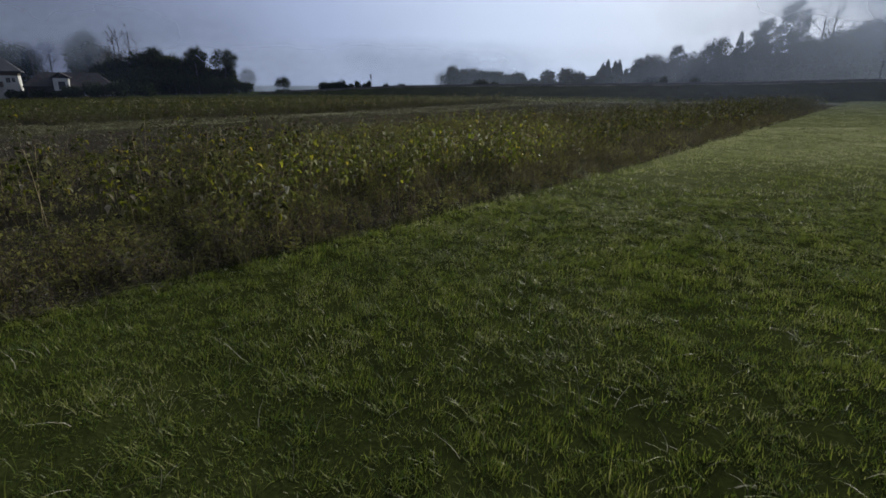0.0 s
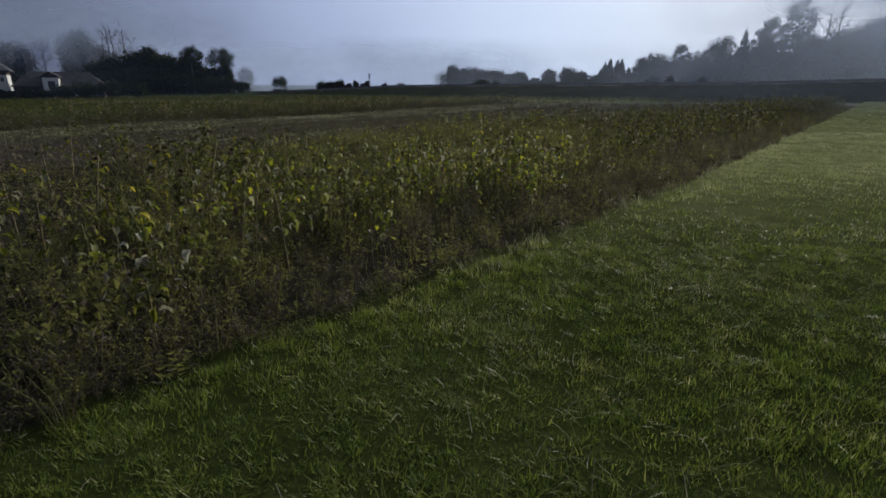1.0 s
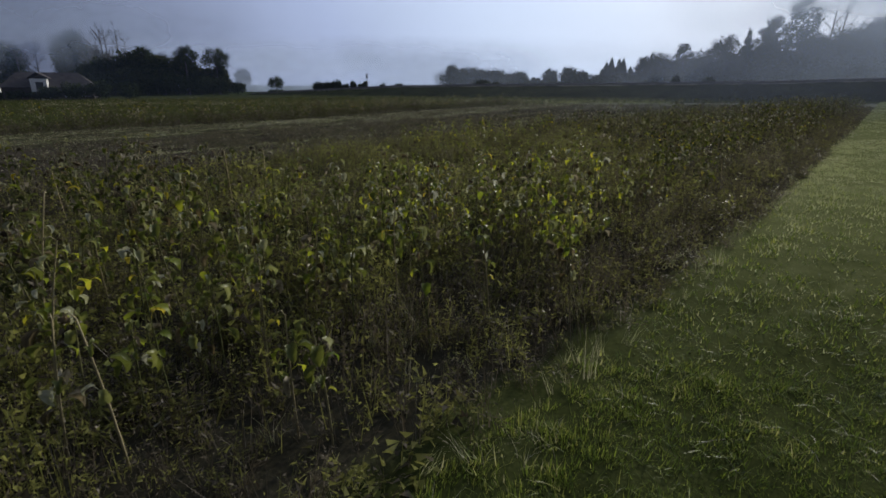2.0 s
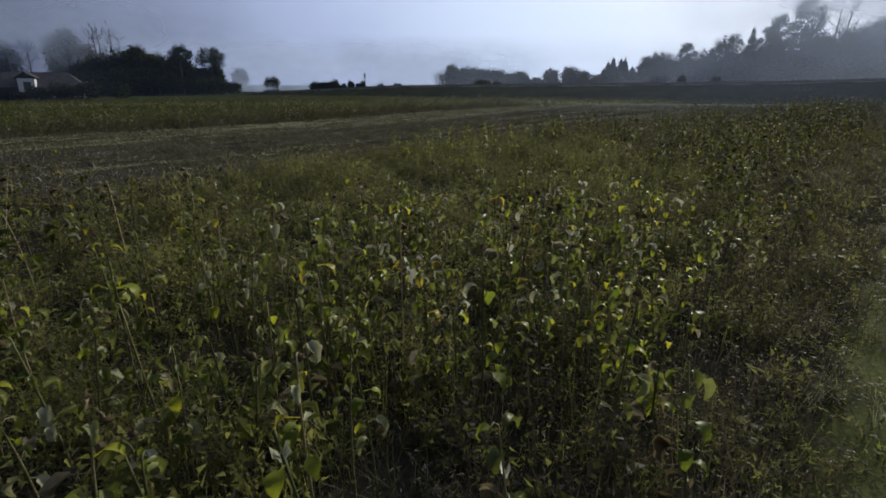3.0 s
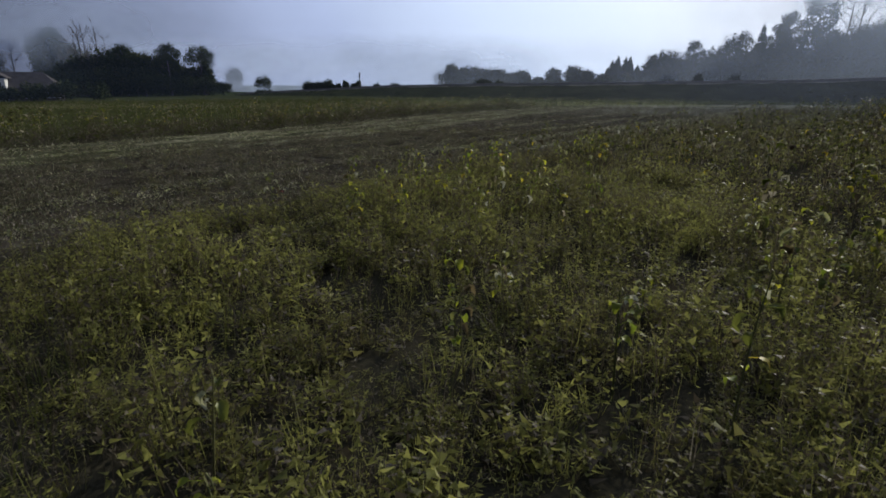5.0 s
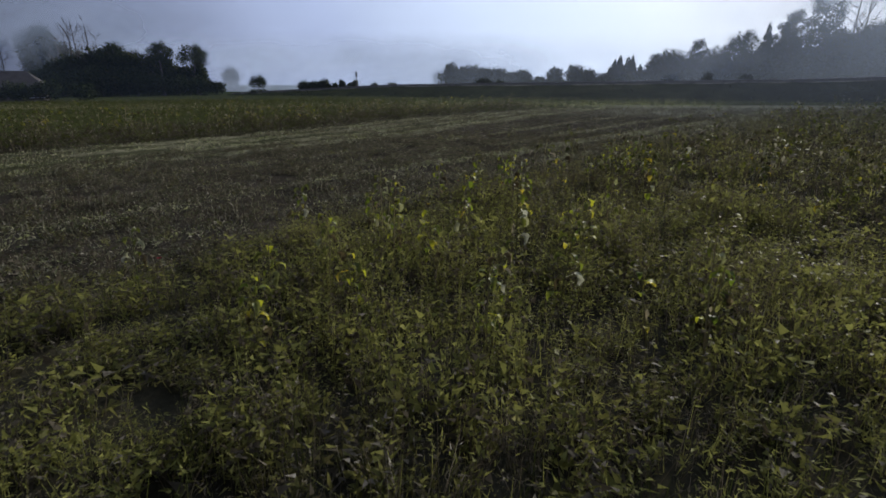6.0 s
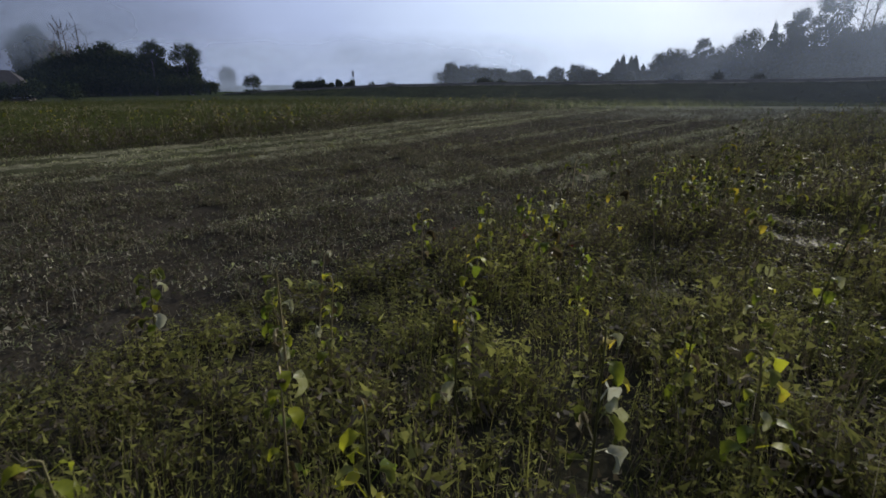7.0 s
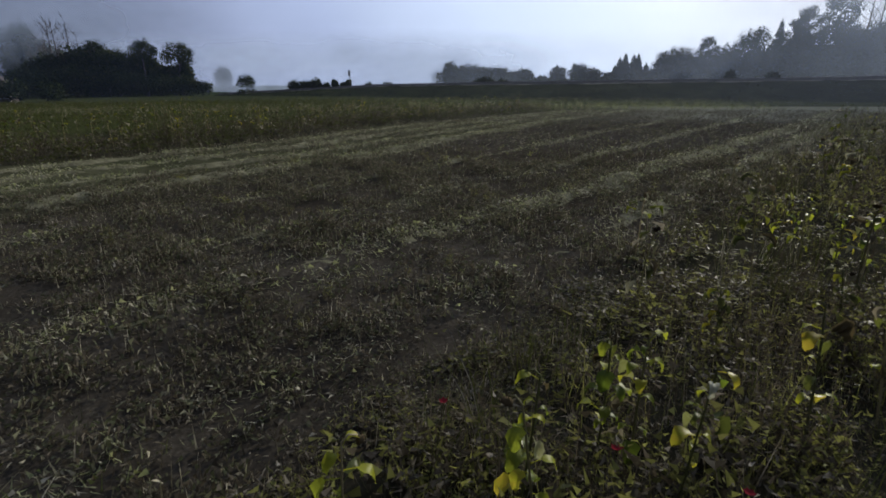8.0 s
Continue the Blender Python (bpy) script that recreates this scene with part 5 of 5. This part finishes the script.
mast(-29.3, float(crest_y(-29.3)) + 6.0, float(crest(-29.3)) - 0.6, 5.2, False, "thin dark railway signal mast beside the track")
mast(93.5, float(crest_y(93.5)) + 5.0, float(crest(92)), 4.6, True, "leaning grey utility mast with short arms beside the track")


# ---- houses ----
def wall_with_holes(x0, x1, z0, z1, y, thick, holes):
    """A wall facing -y with rectangular openings (xa, xb, za, zb) through it."""
    xs = sorted({x0, x1, *[h[0] for h in holes], *[h[1] for h in holes]})
    zs = sorted({z0, z1, *[h[2] for h in holes], *[h[3] for h in holes]})
    bm = bmesh.new()
    for xa, xb in zip(xs, xs[1:]):
        for za, zb in zip(zs, zs[1:]):
            cx, cz = (xa + xb) / 2, (za + zb) / 2
            if not any(h[0] < cx < h[1] and h[2] < cz < h[3] for h in holes):
                box(xa, y, za, xb, y + thick, zb, bm)
    return bm


def window_part(root, x0, x1, z0, z1, y):
    fr = 0.09
    bm = box(x0, y + 0.08, z0, x0 + fr, y + 0.18, z1)
    for q in ((x1 - fr, z0, x1, z1), (x0 + fr, z0, x1 - fr, z0 + fr), (x0 + fr, z1 - fr, x1 - fr, z1), ((x0 + x1) / 2 - 0.03, z0 + fr, (x0 + x1) / 2 + 0.03, z1 - fr)):
        box(q[0], y + 0.08, q[1], q[2], y + 0.18, q[3], bm)
    win = part("window", bm, PAINT, root, "white-framed window")
    part("pane", box(x0 + fr, y + 0.12, z0 + fr, x1 - fr, y + 0.135, z1 - fr), GLASS, win)
    part("sill", box(x0 - 0.08, y - 0.1, z0 - 0.08, x1 + 0.08, y + 0.06, z0 - 0.01), PAINT, win)


def slab_roof(points, thick):
    """Roof planes as slabs: each a list of corner points."""
    bm = bmesh.new()
    for pts in points:
        lower = [bm.verts.new(p) for p in pts]
        upper = [bm.verts.new((p[0], p[1], p[2] + thick)) for p in pts]
        k = len(pts)
        bm.faces.new(lower[::-1])
        bm.faces.new(upper)
        for i in range(k):
            bm.faces.new((lower[i], lower[(i + 1) % k], upper[(i + 1) % k], upper[i]))
    return bm


def white_house():
    gz = float(ground_z(-116, 134)) - 0.3
    root = new("house")
    root.matrix_basis = pose(-111.6, 132, gz, 0, 0, 36) @ Matrix.Diagonal((1, 1, 1.2, 1))
    w = 12.0
    holes = [(-2.6, -1.6, 3.5, 4.6), (-1.4, -0.6, 3.6, 4.6), (-2.9, -1.3, 1.1, 2.3), (-6.5, -5.2, 3.5, 4.6), (-6.5, -5.2, 1.1, 2.3), (-9.5, -8.2, 1.1, 2.3)]
    part("front_wall", wall_with_holes(-w, 0, 0, 5.0, 0, 0.35, holes), RENDER, root, "white rendered wall")
    part("side_wall", box(-0.35, 0.35, 0, 0, 10, 5.0), RENDER, root, "white rendered wall")
    part("side_wall", box(-w, 0.35, 0, -w + 0.35, 10, 5.0), RENDER, root, "white rendered wall")
    part("back_wall", box(-w + 0.35, 9.65, 0, -0.35, 10, 5.0), RENDER, root, "white rendered wall")
    part("upper_wall", box(-w - 0.02, -0.04, 5.0, 0.02, 10.0, 5.9), DARKWALL, root, "dark timber boards under the eaves")
    part("roof", slab_roof([[(-w - 0.8, -1.0, 5.7), (0.9, -1.0, 5.7), (-3.0, 5, 8.6), (-w - 0.8, 5, 8.6)], [(0.9, -1.0, 5.7), (0.9, 11, 5.7), (-3.0, 5, 8.6)], [(0.9, 11, 5.7), (-w - 0.8, 11, 5.7), (-w - 0.8, 5, 8.6), (-3.0, 5, 8.6)]], 0.2), GREYROOF, root, "grey hipped roof")
    for h in holes:
        window_part(root, *h, 0)
    part("balcony", box(-8.0, -1.2, 2.7, -3.2, -0.02, 2.9), DARKWALL, root, "dark wooden balcony floor")
    bm = box(-8.0, -1.2, 2.9, -3.2, -1.12, 3.8)
    box(-8.0, -1.12, 2.9, -7.92, -0.02, 3.8, bm)
    box(-3.28, -1.12, 2.9, -3.2, -0.02, 3.8, bm)
    part("balcony_rail", bm, DARKWALL, root)
    part("chimney", box(-6.4, 4.4, 7.6, -5.7, 5.1, 9.6, bevel=0.05), TILES, root)
    tagged(root, "two-storey white house with dark boards and a grey roof", "house")


def low_house():
    gz = float(ground_z(-99, 135)) - 0.3
    root = new("house")
    root.matrix_basis = pose(-99.5, 134, gz, 0, 0, 30)
    part("front_wall", wall_with_holes(-9.5, 8.5, 0, 3.2, 0, 0.3, [(-7, -5.8, 1.0, 2.2), (2.4, 3.6, 1.0, 2.2), (5.6, 6.8, 1.0, 2.2)]), DARKWALL, root, "dark weathered boards")
    part("side_wall", box(-9.5, 0.3, 0, -9.2, 9, 3.2), DARKWALL, root)
    part("side_wall", box(8.2, 0.3, 0, 8.5, 9, 3.2), DARKWALL, root)
    part("back_wall", box(-9.2, 8.7, 0, 8.2, 9, 3.2), DARKWALL, root)
    for h in ((-7, -5.8, 1.0, 2.2), (2.4, 3.6, 1.0, 2.2), (5.6, 6.8, 1.0, 2.2)):
        window_part(root, *h, 0)
    part("roof", slab_roof([[(-10.2, -0.8, 3.0), (9.4, -0.8, 3.0), (5.6, 4.5, 6.5), (-7.0, 4.5, 6.5)], [(9.4, -0.8, 3.0), (9.4, 9.8, 3.0), (5.6, 4.5, 6.5)], [(9.4, 9.8, 3.0), (-10.2, 9.8, 3.0), (-7.0, 4.5, 6.5), (5.6, 4.5, 6.5)], [(-10.2, 9.8, 3.0), (-10.2, -0.8, 3.0), (-7.0, 4.5, 6.5)]], 0.2), TILES, root, "dark tiled hipped roof")
    porch = part("porch", wall_with_holes(-3.6, -0.4, 0, 5.2, -2.2, 0.25, [(-2.6, -1.1, 2.5, 4.4)]), PAINT, root, "white porch front")
    part("window", box(-2.6, -2.12, 2.5, -1.1, -2.08, 4.4), GLASS, porch, "dark window")
    part("porch_side", box(-3.6, -1.95, 0, -3.4, 1.0, 5.2), PAINT, root)
    part("porch_side", box(-0.6, -1.95, 0, -0.4, 1.0, 5.2), PAINT, root)
    part("porch_roof", slab_roof([[(-4.1, -2.7, 5.2), (-2.0, -2.7, 6.5), (-2.0, 3.5, 6.5), (-4.1, 3.5, 5.2)], [(-2.0, -2.7, 6.5), (0.1, -2.7, 5.2), (0.1, 3.5, 5.2), (-2.0, 3.5, 6.5)]], 0.15), TILES, root)
    tagged(root, "low dark house with a hipped tile roof and white porch", "house")


white_house()
low_house()
for x, y, top, rad in ((-105.5, 130, 1.6, 2.6), (-97, 130, 2.8, 3.0), (-101.0, 130.5, 1.2, 2.2), (-112.5, 130, 1.0, 1.8), (-92, 131, 3.4, 3.2), (-109.5, 130, 1.2, 2.0), (-87, 133, 4.2, 3.6), (-83, 138, 3.4, 3.2)):
    bush(x, y, top, rad, r5, "dark garden bush in front of the houses")


def garden_table(x, y):
    z = float(ground_z(x, y))
    root = new("garden_table")
    root.matrix_basis = pose(x, y, z, 0, 0, 28)
    part("tabletop", box(-1.1, -0.45, 0.70, 1.1, 0.45, 0.78, bevel=0.015), PAINT, root, "white tabletop")
    for a, b in ((-0.95, -0.35), (0.95, -0.35), (-0.95, 0.35), (0.95, 0.35)):
        part("leg", box(a - 0.05, b - 0.05, 0, a + 0.05, b + 0.05, 0.70), STEEL, root)
    tagged(root, "white garden table on dark legs beside the house", "table")


garden_table(-88.5, 132.5)


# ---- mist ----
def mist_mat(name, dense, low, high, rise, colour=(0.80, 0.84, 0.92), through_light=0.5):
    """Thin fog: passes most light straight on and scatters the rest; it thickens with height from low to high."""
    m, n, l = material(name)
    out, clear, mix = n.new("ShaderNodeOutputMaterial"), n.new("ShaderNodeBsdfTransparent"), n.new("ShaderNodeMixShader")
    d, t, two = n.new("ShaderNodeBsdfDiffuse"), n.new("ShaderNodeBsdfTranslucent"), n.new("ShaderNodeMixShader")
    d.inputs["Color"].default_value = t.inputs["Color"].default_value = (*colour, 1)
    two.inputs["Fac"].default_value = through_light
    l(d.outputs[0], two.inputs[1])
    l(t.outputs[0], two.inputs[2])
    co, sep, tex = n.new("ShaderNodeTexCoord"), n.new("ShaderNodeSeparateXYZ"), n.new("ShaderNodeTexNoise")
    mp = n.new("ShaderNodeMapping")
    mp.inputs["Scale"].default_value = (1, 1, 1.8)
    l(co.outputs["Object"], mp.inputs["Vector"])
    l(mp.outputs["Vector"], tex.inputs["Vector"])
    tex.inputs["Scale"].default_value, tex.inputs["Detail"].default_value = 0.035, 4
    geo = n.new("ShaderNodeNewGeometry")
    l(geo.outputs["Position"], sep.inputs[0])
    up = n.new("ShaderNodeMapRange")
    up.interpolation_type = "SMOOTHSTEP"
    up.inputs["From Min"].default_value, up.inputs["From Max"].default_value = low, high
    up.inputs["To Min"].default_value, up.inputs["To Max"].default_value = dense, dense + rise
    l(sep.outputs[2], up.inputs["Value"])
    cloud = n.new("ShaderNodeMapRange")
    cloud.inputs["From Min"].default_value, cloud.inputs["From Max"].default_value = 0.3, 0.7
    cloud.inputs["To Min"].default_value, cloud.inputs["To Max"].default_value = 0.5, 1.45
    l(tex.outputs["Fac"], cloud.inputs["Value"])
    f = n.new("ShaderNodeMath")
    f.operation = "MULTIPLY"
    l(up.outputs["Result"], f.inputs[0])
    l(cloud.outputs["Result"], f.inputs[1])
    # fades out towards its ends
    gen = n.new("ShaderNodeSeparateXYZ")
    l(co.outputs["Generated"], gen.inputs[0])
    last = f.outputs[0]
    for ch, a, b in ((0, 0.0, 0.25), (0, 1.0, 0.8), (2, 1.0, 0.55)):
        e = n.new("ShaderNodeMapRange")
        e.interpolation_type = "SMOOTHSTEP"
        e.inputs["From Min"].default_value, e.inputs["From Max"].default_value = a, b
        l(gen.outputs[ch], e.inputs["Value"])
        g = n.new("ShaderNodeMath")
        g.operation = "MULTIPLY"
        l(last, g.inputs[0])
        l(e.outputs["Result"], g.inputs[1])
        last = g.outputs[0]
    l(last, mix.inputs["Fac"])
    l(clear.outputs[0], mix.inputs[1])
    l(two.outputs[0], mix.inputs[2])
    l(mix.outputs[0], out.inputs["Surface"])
    return m


def mist_bank(x0, x1, y, z0, z1, mat, bow=10.0):
    xs, zs = np.linspace(x0, x1, 30), np.linspace(z0, z1, 6)
    X, Z = np.meshgrid(xs, zs)
    a = (X - x0) / (x1 - x0)
    Yb = y - bow * np.sin(math.pi * a) + 2.0 * lumps(X, Z, 0.06)
    v = np.stack((X, Yb, Z), -1).reshape(-1, 3)
    i = (np.arange(5)[:, None] * 30 + np.arange(29)[None]).ravel()
    ob = new("mist_bank", quick_mesh("mist_bank", v, np.stack((i, i + 1, i + 31, i + 30), -1), [mat], smooth=True))
    return tagged(ob, "thin bank of pale morning mist drifting before the trees", "mist", kind="structure")


# haze added as tinted sheets; each colour holds its brightness and lifts the darks
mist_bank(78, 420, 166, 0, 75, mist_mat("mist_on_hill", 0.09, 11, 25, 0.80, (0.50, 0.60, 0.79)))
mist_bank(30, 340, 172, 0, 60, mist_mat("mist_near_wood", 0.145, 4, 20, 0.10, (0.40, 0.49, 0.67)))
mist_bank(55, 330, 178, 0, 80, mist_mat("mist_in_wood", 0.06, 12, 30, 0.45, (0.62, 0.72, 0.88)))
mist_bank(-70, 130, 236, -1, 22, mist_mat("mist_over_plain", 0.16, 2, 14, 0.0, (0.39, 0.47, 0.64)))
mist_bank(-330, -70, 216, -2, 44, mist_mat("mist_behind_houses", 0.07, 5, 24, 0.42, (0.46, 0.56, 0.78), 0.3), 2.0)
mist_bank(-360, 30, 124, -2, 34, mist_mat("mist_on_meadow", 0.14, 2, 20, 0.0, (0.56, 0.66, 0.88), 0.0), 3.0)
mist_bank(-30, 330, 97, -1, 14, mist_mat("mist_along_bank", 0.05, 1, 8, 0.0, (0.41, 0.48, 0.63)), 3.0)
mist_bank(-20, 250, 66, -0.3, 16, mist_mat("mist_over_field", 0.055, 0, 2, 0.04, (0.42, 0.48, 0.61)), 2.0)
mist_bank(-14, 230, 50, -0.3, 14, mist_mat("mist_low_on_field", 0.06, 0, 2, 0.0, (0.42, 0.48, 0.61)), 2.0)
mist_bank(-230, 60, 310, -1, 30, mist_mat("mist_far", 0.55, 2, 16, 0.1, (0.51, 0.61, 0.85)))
